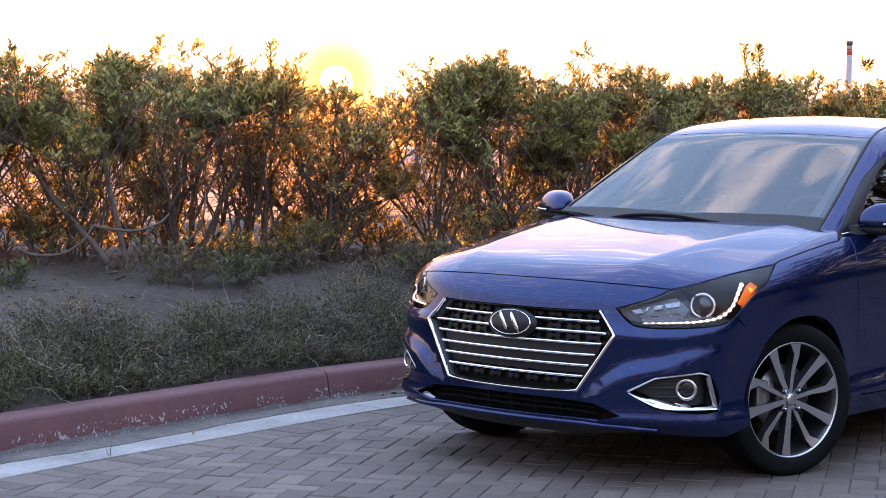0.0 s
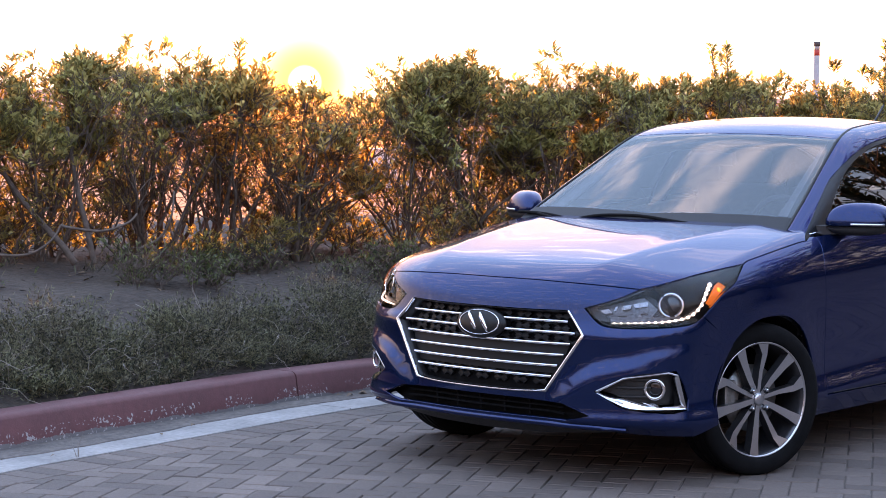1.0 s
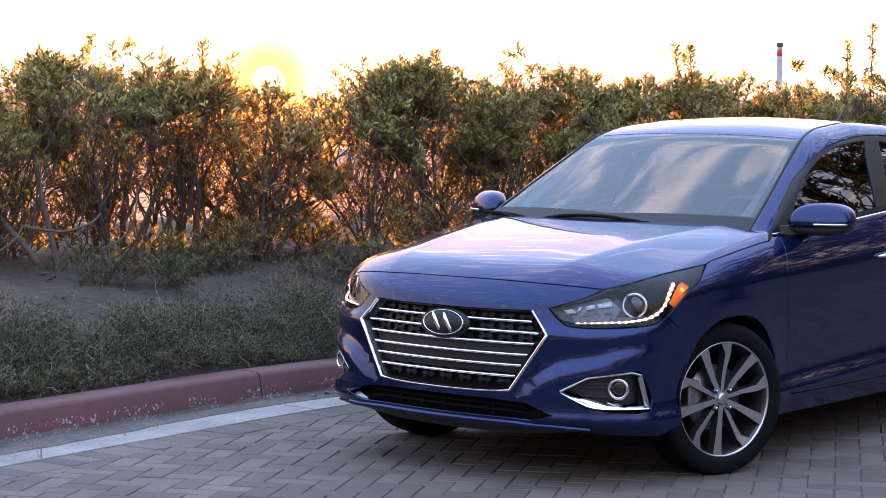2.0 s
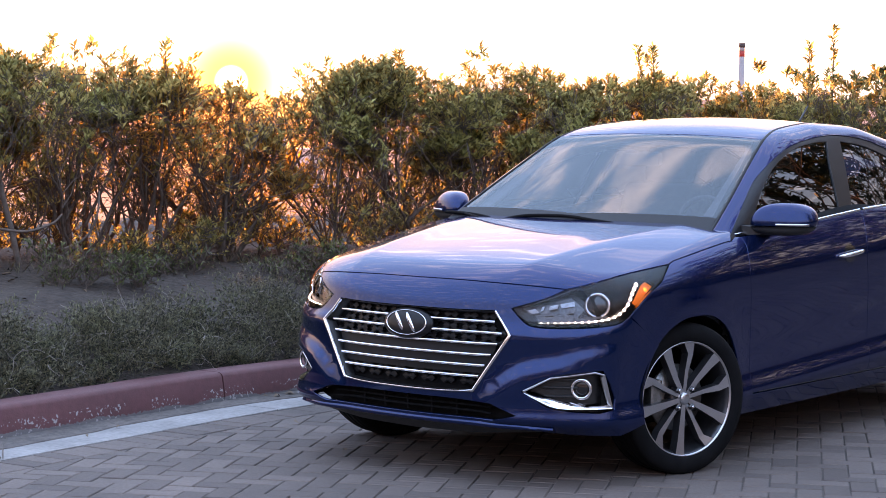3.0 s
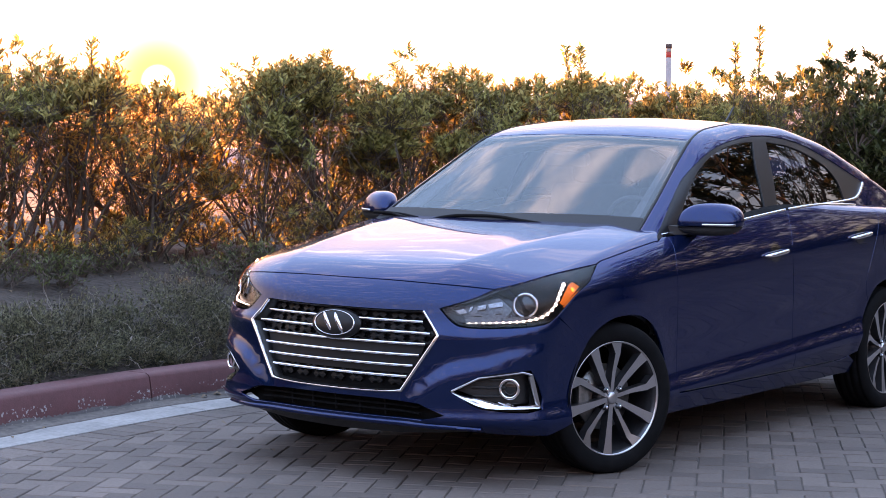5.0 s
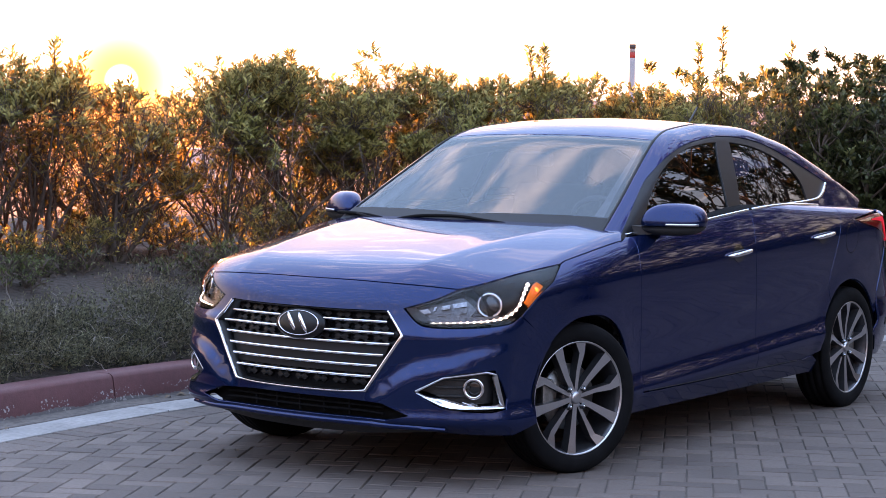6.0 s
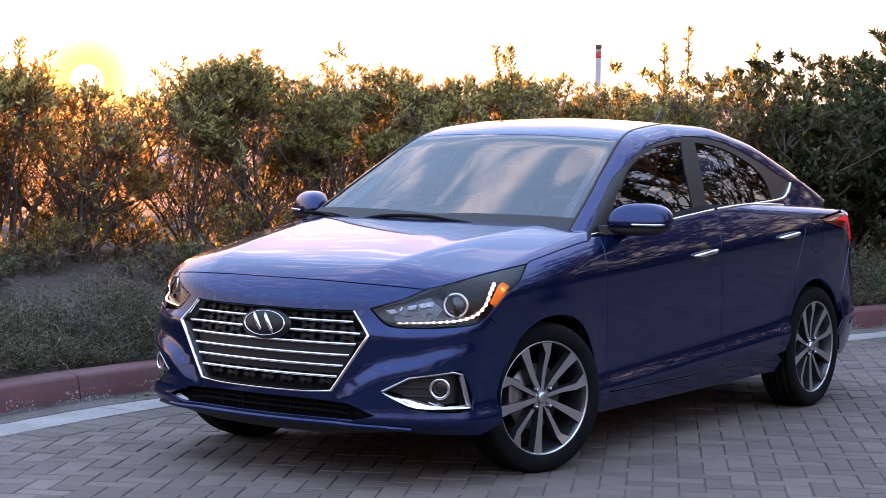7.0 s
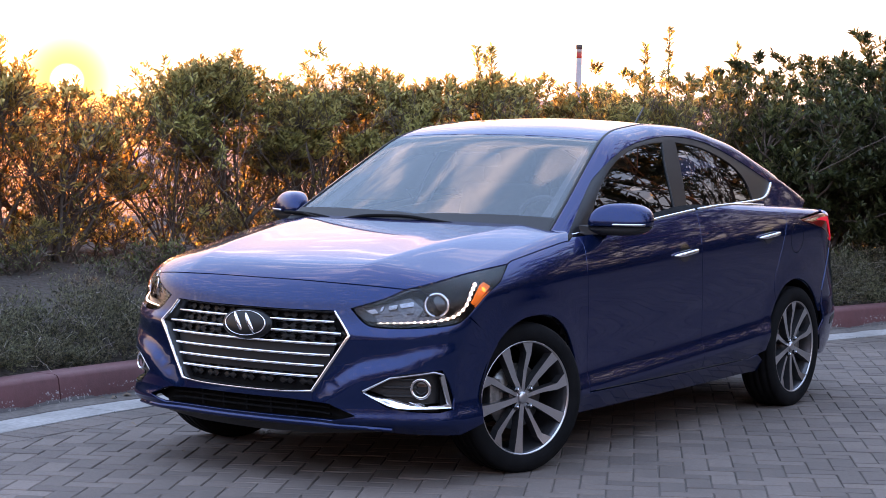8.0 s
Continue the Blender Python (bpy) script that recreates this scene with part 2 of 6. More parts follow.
def lower_body(p):
    x, a, z = p[:, 0], np.abs(p[:, 1]), p[:, 2]
    side = a - plan_width(x) - side_section(z - crease_height(x))
    for axle in (0.0, -2.58):
        r = np.hypot(x - axle, z - 0.3)
        side = side - arch_flare * np.exp(-((r - 0.36) / 0.07) ** 2)
    ease = lambda t: t * t * (3 - 2 * t)
    bulge = 0.006 * np.exp(-((a - 0.53) / 0.12) ** 2) * ease(np.clip((x + 0.45) / 0.8, 0, 1))
    line = np.interp(x, (-0.35, 0.05, 0.65), (0.560, 0.500, 0.405))
    fold = (a - line) + np.sqrt((a - line) ** 2 + 0.009 ** 2)
    fold = 0.0343 * fold / (2 * (0.79 - line))
    plateau = 1.5
    fall = 0.45 + 0.55 * ease(np.clip((x + 0.45) / 0.9, 0, 1))
    top_front = z - hood_mid(x) + fall * ((1 - 0.4 * plateau) * (0.10 * a ** 2 + 0.06 * a ** 4) + plateau * fold) - bulge * ease(np.clip((0.78 - x) / 0.5, 0, 1))
    top_rear = z - deck_mid(x) + 0.06 * a ** 2
    blend = np.clip((x + 1.9) / 0.6, 0, 1)
    top = top_front * blend + top_rear * (1 - blend)
    front = x - nose_height(z) + 0.235 * a ** 2 + 0.31 * a ** 4
    front = front - 0.014 / (1 + np.exp(-(a - 0.40) / 0.03)) * np.exp(-((z - 0.262) / 0.032) ** 2)
    # a ledge under the headlamp that falls back below
    ledge = np.interp(a, (0.45, 0.60, 0.72, 0.80), (0.612, 0.604, 0.610, 0.640))
    front = front - 0.024 / (1 + np.exp(-(a - 0.44) / 0.030)) / (1 + np.exp(-(ledge - z) / 0.008)) * np.clip((z - 0.49) / 0.11, 0, 1)
    # the corner that carries the fog lamp stands proud, with a shoulder that looks up
    shoulder = np.interp(a, (0.34, 0.52, 0.66, 0.80), (0.335, 0.462, 0.498, 0.545))
    front = front - 0.034 / (1 + np.exp(-(a - 0.40) / 0.035)) / (1 + np.exp(-(shoulder - z) / 0.013)) / (1 + np.exp(-(z - 0.225) / 0.012))
    rear = -3.555 + tail_height(z) + 0.20 * a ** 2 + 0.68 * a ** 4 - x
    f = smax(smax(side, front, 0.10), rear, 0.20)
    return smax(f, top, 0.05 + 0.04 * np.clip((x + 0.9) / 0.5, 0, 1))


roof_mid = curve_of((0.0, -0.2, -0.275, -1.0, -1.16, -1.5, -1.9, -2.3, -2.7, -3.1, -3.4)[::-1], (0.81, 0.925, 0.968, 1.372, 1.415, 1.448, 1.435, 1.36, 1.225, 1.07, 0.94)[::-1], 0.05)
cab_section = curve_of((0.8, 0.95, 1.15, 1.36, 1.5), (0.82, 0.768, 0.698, 0.606, 0.53), 0.05)
cab_plan = curve_of((-3.6, -3.0, -2.5, -1.9, -1.2, -0.5, 0.0), (-0.14, -0.065, -0.032, -0.006, 0.0, 0.0, -0.01), 0.1)


def cabin(p):
    x, a, z = p[:, 0], np.abs(p[:, 1]), p[:, 2]
    side = (a - cab_section(z) - cab_plan(x)) * 0.92
    top = (z - roof_mid(x) + 0.085 * a ** 2) * 0.9
    return smax(side, top, 0.035 + 0.035 * np.clip((x + 2.0) / 0.7, 0, 1))


def gradient(f, p, e=0.008):
    g = np.stack([f(p + d) - f(p - d) for d in np.eye(3) * e], 1)
    return g / np.maximum(np.linalg.norm(g, axis=1, keepdims=True), 1e-9)
# ---- building helpers ----
from mathutils.geometry import tessellate_polygon

def mesh_object(name, verts, faces, mat, parent=None, label="", normals=None, smooth=True):
    me = bpy.data.meshes.new(name)
    me.from_pydata([tuple(v) for v in verts], [], [tuple(int(i) for i in f) for f in faces])
    me.update()
    for m in mat if isinstance(mat, (list, tuple)) else (mat,):
        me.materials.append(m)
    if smooth:
        me.shade_smooth()
    if normals is not None:
        me.normals_split_custom_set_from_vertices([tuple(q) for q in normals])
    ob = new(name, me)
    if parent:
        ob.parent = parent
    if label:
        ob["label"] = label
    return ob


def part(name, bm, mat, parent=None, label="", smooth=False, angle=0):
    me = bpy.data.meshes.new(name)
    bmesh.ops.recalc_face_normals(bm, faces=bm.faces)
    if angle:
        for f in bm.faces:
            f.smooth = True
        for e in bm.edges:
            if len(e.link_faces) == 2 and e.calc_face_angle(0) > radians(angle):
                e.smooth = False
    bm.to_mesh(me)
    bm.free()
    if smooth:
        me.shade_smooth()
    me.materials.append(mat)
    ob = new(name, me)
    if parent:
        ob.parent = parent
    if label:
        ob["label"] = label
    return ob


def thing(name, label, category, m=None, group="", kind=""):
    ob = tagged(new(name), label, category, group, kind)
    if m is not None:
        ob.matrix_world = m
    return ob


def box(bm, size, m=None, bevel=0.0):
    made = bmesh.ops.create_cube(bm, size=1)["verts"]
    bmesh.ops.scale(bm, vec=size, verts=made)
    if bevel:
        edges = list({e for v in made for e in v.link_edges})
        made = bmesh.ops.bevel(bm, geom=edges, offset=bevel, segments=2, affect="EDGES", profile=0.6)["verts"] + [v for v in made if v.is_valid]
    if m is not None:
        bmesh.ops.transform(bm, matrix=m, verts=list(set(made)))
    return made


def loft(rings, closed=True, cap=True):
    """Quads between rings of equal length: vertices and faces."""
    k = len(rings[0])
    verts = [p for r in rings for p in r]
    faces = []
    for i in range(len(rings) - 1):
        for j in range(k if closed else k - 1):
            a, b = i * k + j, i * k + (j + 1) % k
            faces.append((a, b, b + k, a + k))
    if cap and closed:
        faces.append(tuple(reversed(range(k))))
        faces.append(tuple(range((len(rings) - 1) * k, len(rings) * k)))
    return verts, faces


def tube(points, radius, sides=8, ends=True):
    """A tube along a line of points; radius a number or one for each point."""
    pts = np.array(points, float)
    tang = np.gradient(pts, axis=0)
    tang /= np.maximum(np.linalg.norm(tang, axis=1, keepdims=True), 1e-9)
    up = np.array((0, 0, 1.0)) if abs(tang[0][2]) < 0.9 else np.array((1.0, 0, 0))
    rings = []
    for i, (q, t) in enumerate(zip(pts, tang)):
        s = np.cross(t, up)
        s /= max(np.linalg.norm(s), 1e-9)
        up = np.cross(s, t)
        r = radius[i] if np.ndim(radius) else radius
        rings.append([q + r * (math.cos(w) * s + math.sin(w) * up) for w in np.arange(sides) * 2 * math.pi / sides])
    return loft(rings, True, ends)


def merge(*pieces):
    verts, faces = [], []
    for v, f in pieces:
        k = len(verts)
        verts += list(v)
        faces += [tuple(i + k for i in q) for q in f]
    return verts, faces


def smooth_line(points, per=6, closed=False, corner=()):
    """A Catmull-Rom line through points; the numbers in corner keep sharp."""
    p = [np.array(q, float) for q in points]
    n = len(p)
    out = []
    for i in range(n if closed else n - 1):
        a, b = p[i], p[(i + 1) % n]
        before = p[(i - 1) % n] if (closed or i > 0) else a
        after = p[(i + 2) % n] if (closed or i + 2 < n) else b
        ta = (b - a) if i in corner else (b - before) / 2
        tb = (b - a) if (i + 1) % n in corner else (after - a) / 2
        for k in range(per):
            u = k / per
            out.append((2 * u ** 3 - 3 * u ** 2 + 1) * a + (u ** 3 - 2 * u ** 2 + u) * ta + (3 * u ** 2 - 2 * u ** 3) * b + (u ** 3 - u ** 2) * tb)
    if not closed:
        out.append(p[-1])
    return out


# Ways to lay a flat outline on the body: each turns a place into two numbers, and two numbers into a ray from inside.
AXIS_X, AXIS_Z = -0.15, 0.45


def lay_round(q):  # round an upright line behind the nose
    return math.atan2(q[1], q[0] - AXIS_X) * 0.85, q[2]


def ray_round(u, v):
    w = u / 0.85
    return np.stack([np.full_like(u, AXIS_X), 0 * u, v], 1), np.stack([np.cos(w), np.sin(w), 0 * u], 1)


def lay_barrel(q):  # round a line along the car
    return q[0], math.atan2(q[2] - AXIS_Z, q[1]) * 0.7


def ray_barrel(u, v):
    w = v / 0.7
    return np.stack([u, 0 * u, np.full_like(u, AXIS_Z)], 1), np.stack([0 * u, np.cos(w), np.sin(w)], 1)


def lay_side(q):
    return q[0], q[2]


def ray_side(u, v):
    return np.stack([u, 0 * u, v], 1), np.stack([0 * u, 1 + 0 * u, 0 * u], 1)


def lay_top(q):
    return q[0], q[1]


def ray_top(u, v):
    return np.stack([u, v, np.full_like(u, 0.5)], 1), np.stack([0 * u, 0 * u, 1 + 0 * u], 1)


def lay_tail(q):  # round an upright line ahead of the tail
    return math.atan2(q[1], -2.45 - q[0]) * 0.85, q[2]


def ray_tail(u, v):
    w = u / 0.85
    return np.stack([np.full_like(u, -2.45), 0 * u, v], 1), np.stack([-np.cos(w), np.sin(w), 0 * u], 1)


WAYS = {"tail": (lay_tail, ray_tail), "round": (lay_round, ray_round), "barrel": (lay_barrel, ray_barrel), "side": (lay_side, ray_side), "top": (lay_top, ray_top)}


def onto(shape, way, uv, reach=2.2):
    o, d = WAYS[way][1](uv[:, 0], uv[:, 1])
    lo, hi = np.zeros(len(uv)), np.full(len(uv), reach)
    for _ in range(34):
        mid = (lo + hi) / 2
        inside = shape(o + mid[:, None] * d) < 0
        lo, hi = np.where(inside, mid, lo), np.where(inside, hi, mid)
    return o + lo[:, None] * d


def inset_loop(loop, gap):
    pts = np.array(loop)
    area = 0.5 * np.sum(pts[:, 0] * np.roll(pts[:, 1], -1) - np.roll(pts[:, 0], -1) * pts[:, 1])
    if area < 0:
        pts = pts[::-1]
    e0, e1 = pts - np.roll(pts, 1, 0), np.roll(pts, -1, 0) - pts
    n0 = np.stack([-e0[:, 1], e0[:, 0]], 1) / np.maximum(np.linalg.norm(e0, axis=1, keepdims=True), 1e-9)
    n1 = np.stack([-e1[:, 1], e1[:, 0]], 1) / np.maximum(np.linalg.norm(e1, axis=1, keepdims=True), 1e-9)
    b = n0 + n1
    b /= np.maximum(np.linalg.norm(b, axis=1, keepdims=True), 1e-6)
    c = np.maximum(np.sum(b * n0, 1, keepdims=True), 0.5)
    return pts + b * gap / c


def skin(name, outline, mat, parent, shape, way, label="", holes=(), gap=0.0022, depth=0.014, out=0.0, grid=0.03, mirror=False, both=False):
    """A panel: the outline (places near the body) laid on the shape, cut finely, with its edges folded in. both: the other side's panel too."""
    lay = WAYS[way][0]
    loops = [inset_loop([lay(q) for q in outline], gap)] + [inset_loop([lay(q) for q in h], -gap)[::-1] for h in holes]
    flat = [Vector((*q, 0)) for lp in loops for q in lp]
    tris = tessellate_polygon([[Vector((*q, 0)) for q in lp] for lp in loops])
    bm = bmesh.new()
    vs = [bm.verts.new(q) for q in flat]
    for t in tris:
        try:
            bm.faces.new([vs[i] for i in t])
        except ValueError:
            pass
    lo, hi = np.min(loops[0], 0), np.max(loops[0], 0)
    for axis in (0, 1):
        for c in np.arange(math.ceil(lo[axis] / grid) * grid, hi[axis], grid):
            co = Vector((c, 0, 0)) if axis == 0 else Vector((0, c, 0))
            no = Vector((1, 0, 0)) if axis == 0 else Vector((0, 1, 0))
            bmesh.ops.bisect_plane(bm, geom=bm.verts[:] + bm.edges[:] + bm.faces[:], dist=1e-5, plane_co=co, plane_no=no)
    bmesh.ops.remove_doubles(bm, verts=bm.verts, dist=1e-5)
    bm.verts.index_update()
    uv = np.array([(v.co.x, v.co.y) for v in bm.verts])
    pos = onto(shape, way, uv)
    nor = gradient(shape, pos)
    verts = list(pos + nor * out)
    norms = list(nor)
    faces = []
    for f in bm.faces:
        ids = [v.index for v in f.verts]
        a, b, c = (verts[ids[0]], verts[ids[1]], verts[ids[2]])
        if np.dot(np.cross(b - a, c - a), nor[ids[0]]) < 0:
            ids.reverse()
        faces.append(ids)
    ends = [np.array(lp)[:, :2] for lp in loops]
    heads, tails = np.concatenate(ends), np.concatenate([np.roll(lp, -1, 0) for lp in ends])
    run = tails - heads
    long2 = np.maximum((run ** 2).sum(1), 1e-12)
    for e in bm.edges:
        if len(e.link_faces) == 1 and depth:
            i, j = e.verts[0].index, e.verts[1].index
            half = (uv[i] + uv[j]) / 2 - heads
            along = np.clip((half * run).sum(1) / long2, 0, 1)
            if np.linalg.norm(half - run * along[:, None], axis=1).min() > 2e-4:
                continue
            mid = np.mean([verts[v.index] for v in e.link_faces[0].verts], 0)
            side = np.cross(verts[j] - verts[i], nor[i])
            side /= max(np.linalg.norm(side), 1e-9)
            if np.dot(side, mid - verts[i]) > 0:
                side = -side
            k = len(verts)
            soft = side + 0.9 * nor[i]
            verts += [verts[i], verts[j], verts[j] - nor[j] * depth, verts[i] - nor[i] * depth]
            norms += [soft / np.linalg.norm(soft)] * 2 + [side] * 2
            q = [k, k + 1, k + 2, k + 3]
            if np.dot(np.cross(verts[k + 1] - verts[k], verts[k + 2] - verts[k]), side) < 0:
                q.reverse()
            faces.append(q)
    bm.free()
    made = []
    if not mirror:
        made.append(mesh_object(name, verts, faces, mat, parent, label, norms))
    if mirror or both:
        flip = np.array((1, -1, 1))
        made.append(mesh_object(name, [v * flip for v in verts], [list(reversed(f)) for f in faces], mat, parent, label, [q * flip for q in norms]))
    return made


# ---- ground, kerb and distance ----
EDGE = smooth_line([(16, 2.6), (11, 0.9), (6.5, -0.5), (4.2, -0.98), (2.28, -1.34), (0.9, -1.51), (-0.4, -1.62), (-1.8, -1.52), (-3.2, -1.15), (-4.6, -0.66), (-5.9, -0.31), (-7.4, 0.05), (-10, 0.9), (-14, 3.2), (-17, 6.5)], 24)
EDGE = np.array(EDGE)
_t = np.gradient(EDGE, axis=0)
_t /= np.linalg.norm(_t, axis=1, keepdims=True)
EDGE_OUT = np.stack([-_t[:, 1], _t[:, 0]], 1)  # towards the bank
EDGE_OUT *= np.sign(np.sum(EDGE_OUT * np.array((0, -1.0)), 1).mean())
EDGE_LEN = np.concatenate([[0], np.cumsum(np.linalg.norm(np.diff(EDGE, axis=0), axis=1))])
GUTTER, KERB_W, KERB_H = 0.34, 0.19, 0.155


def off_edge(xy):
    """Metres past the gutter's road edge, towards the bank (negative: on the drive), and the nearest place on it."""
    xy = np.atleast_2d(xy)
    out, who = np.empty(len(xy)), np.empty(len(xy), int)
    for s in range(0, len(xy), 4000):
        d = xy[s:s + 4000, None, :] - EDGE[None]
        k = np.argmin(np.sum(d * d, 2), 1)
        v = d[np.arange(len(k)), k]
        out[s:s + 4000] = np.linalg.norm(v, axis=1) * np.sign(np.sum(v * EDGE_OUT[k], 1) + 1e-9)
        who[s:s + 4000] = k
    return out, who


bank_rise = curve_of((0.0, 0.53, 0.9, 1.8, 3.0, 4.2, 5.8, 9.0, 30.0, 90.0), (0.06, 0.115, 0.22, 0.42, 0.53, 0.58, 0.64, -0.8, -9.0, -14.0), 0.12)


def ground_height(xy):
    d, _ = off_edge(xy)
    z = np.where(d > 0.45, np.where(d < 80, bank_rise(np.minimum(d, 80)), -14.0), -0.065)
    bumps = np.array([noise.noise((x * 1.7, y * 1.7, 0.3)) for x, y in xy]) * 0.05 + np.array([noise.noise((x * 6, y * 6, 4.3)) for x, y in xy]) * 0.012
    return z + np.where((d > 0.6) & (d < 60), bumps, 0)


def polar_ground():
    head = np.concatenate([np.arange(0, 190, 6.0), np.arange(190, 246, 0.4), np.arange(246, 360, 6.0)])
    rad = np.concatenate([[0.4], np.arange(1.5, 5, 0.5), np.arange(5, 19, 0.12), np.geomspace(19, 4200, 46)])
    w = np.radians(head)
    xy = (np.array(EYE[:2])[None, None] + rad[:, None, None] * np.stack([np.cos(w), np.sin(w)], 1)[None]).reshape(-1, 2)
    z = ground_height(xy)
    n = len(head)
    verts = [(x, y, q) for (x, y), q in zip(xy, z)]
    faces = [tuple(range(n))]
    for i in range(len(rad) - 1):
        for j in range(n):
            a, b = i * n + j, i * n + (j + 1) % n
            faces.append((a, a + n, b + n, b))
    return verts, faces


ground = tagged(mesh_object("ground", *polar_ground(), SOIL), "dry brown soil bank rising behind the kerb", "ground", kind="structure")
# joint sand under the pavers
DRIVE = np.array([(x, y) for x, y in EDGE[::4]])
bed = [(x, y, -0.0052) for x, y in DRIVE]
far_side = [(x, 19.0, -0.0052) for x, y in DRIVE]
n_bed = len(bed)
drive = tagged(mesh_object("road", bed + far_side, [(i, i + 1, n_bed + i + 1, n_bed + i) for i in range(n_bed - 1)], SAND, smooth=False), "drive of grey-brown block pavers with dark sand joints", "driveway", kind="structure")


def sweep(profile, i0, i1, lift=0.0):
    """A profile of (distance past the edge, height) swept along the drive's edge."""
    rings = []
    for i in range(i0, i1 + 1):
        rings.append([(*(EDGE[i] + EDGE_OUT[i] * d), h + lift) for d, h in profile])
    return loft(rings, True, True)


def index_at(length):
    return int(np.argmin(np.abs(EDGE_LEN - length)))


joint_here = EDGE_LEN[int(np.argmin(np.abs(EDGE[:, 0] + 0.16)))]
cuts = [index_at(joint_here + k * 3.05) for k in range(-5, 9) if 0 < joint_here + k * 3.05 < EDGE_LEN[-1]]
cuts = [0] + sorted(set(cuts)) + [len(EDGE) - 1]


def red_paint():
    """Faded red paint over grey concrete, worn through near the foot and at small chips."""
    m = material("worn_red_kerb_paint", (0.142, 0.041, 0.042), 0.72, 0, 30, 0.12, bump=0.35, bump_scale=120, stain=0.14, stain_scale=2.2)
    n, l = m.node_tree.nodes, m.node_tree.links
    p = n["Principled BSDF"]
    old = p.inputs["Base Color"].links[0].from_socket
    co = n.new("ShaderNodeTexCoord")
    sep = n.new("ShaderNodeSeparateXYZ")
    l.new(co.outputs["Object"], sep.inputs[0])
    ch, low = n.new("ShaderNodeTexNoise"), n.new("ShaderNodeTexNoise")
    ch.inputs["Scale"].default_value, ch.inputs["Detail"].default_value = 62, 6
    low.inputs["Scale"].default_value = 3.0
    for t in (ch, low):
        l.new(co.outputs["Object"], t.inputs["Vector"])

    def calc(op, a, b):
        q = n.new("ShaderNodeMath")
        q.operation = op
        for k, v in enumerate((a, b)):
            if isinstance(v, (int, float)):
                q.inputs[k].default_value = v
            else:
                l.new(v, q.inputs[k])
        return q.outputs[0]

    edge = calc("ADD", calc("MULTIPLY", low.outputs["Fac"], 0.05), 0.006)
    foot = calc("LESS_THAN", calc("ADD", sep.outputs["Z"], calc("MULTIPLY", calc("SUBTRACT", ch.outputs["Fac"], 0.5), 0.03)), edge)
    band = calc("LESS_THAN", sep.outputs["Z"], calc("ADD", edge, 0.05))
    chips = calc("MULTIPLY", calc("GREATER_THAN", ch.outputs["Fac"], 0.60), band)
    chips = calc("MULTIPLY", chips, calc("GREATER_THAN", low.outputs["Fac"], 0.47))
    for fac, tone in ((foot, (0.135, 0.12, 0.118, 1)), (chips, (0.33, 0.29, 0.275, 1))):
        mix = n.new("ShaderNodeMix")
        mix.data_type = "RGBA"
        l.new(fac, mix.inputs["Factor"])
        l.new(old, mix.inputs["A"])
        mix.inputs["B"].default_value = tone
        old = mix.outputs["Result"]
    l.new(old, p.inputs["Base Color"])
    return m


KERB_RED = red_paint()
kerb = thing("kerb", "red-painted concrete kerb, faded, chipped and worn at its foot", "kerb", kind="structure")
gutter = thing("gutter", "pale concrete gutter strip between the pavers and the kerb", "gutter", kind="structure")
g0 = GUTTER
KERB_SHAPE = [(g0 - 0.005, -0.1), (g0, 0.0), (g0 + 0.022, KERB_H - 0.022), (g0 + 0.032, KERB_H - 0.007), (g0 + 0.05, KERB_H), (g0 + KERB_W - 0.012, KERB_H), (g0 + KERB_W, KERB_H - 0.012), (g0 + KERB_W, -0.1)]
GUTTER_SHAPE = [(0.0, -0.1), (0.0, 0.002), (0.006, 0.006), (g0 + 0.004, 0.004), (g0 + 0.004, -0.1)]
for i0, i1 in zip(cuts[:-1], cuts[1:]):
    for name, shape, mat, owner in (("kerb_section", KERB_SHAPE, KERB_RED, kerb), ("gutter_section", GUTTER_SHAPE, CONCRETE, gutter)):
        v, f = sweep(shape, i0, i1)
        v = np.array(v)
        k = len(shape)
        for end, other, nxt in ((0, k, 1), (len(v) - k, len(v) - 2 * k, -1)):  # a narrow open joint
            d = v[other:other + k] - v[end:end + k]
            v[end:end + k] += d / np.linalg.norm(d[0]) * 0.004
        ob = mesh_object(name, v, f, mat, owner)
        ob.data.set_sharp_from_angle(angle=radians(40))


def drift():
    """Washed-in dirt along the kerb's foot, with an uneven edge."""
    rings = []
    for i in range(len(EDGE)):
        far = 0.135 + 0.075 * noise.noise((EDGE_LEN[i] * 1.1, 0.4, 2.0)) + 0.030 * noise.noise((EDGE_LEN[i] * 5.0, 3.1, 2.0))
        high = 0.010 + 0.006 * noise.noise((EDGE_LEN[i] * 2.0, 7.7, 1.0))
        rings.append([(*(EDGE[i] + EDGE_OUT[i] * d), h) for d, h in ((g0 - far, 0.0035), (g0 - far * 0.8, 0.0085), (g0 - far * 0.35, 0.0085 + high * 0.4), (g0 - 0.004, 0.009 + high), (g0 + 0.01, 0.002))])
    return loft(rings, True, True)


DIRT = material("washed_grey_dirt", (0.115, 0.092, 0.082), 0.95, 0, 40, 0.3, bump=0.7, bump_scale=90, stain=0.25, stain_scale=3.0)
tagged(mesh_object("gutter_dirt", *drift(), DIRT), "grey-brown dirt washed along the foot of the kerb", "dirt", kind="stuff")


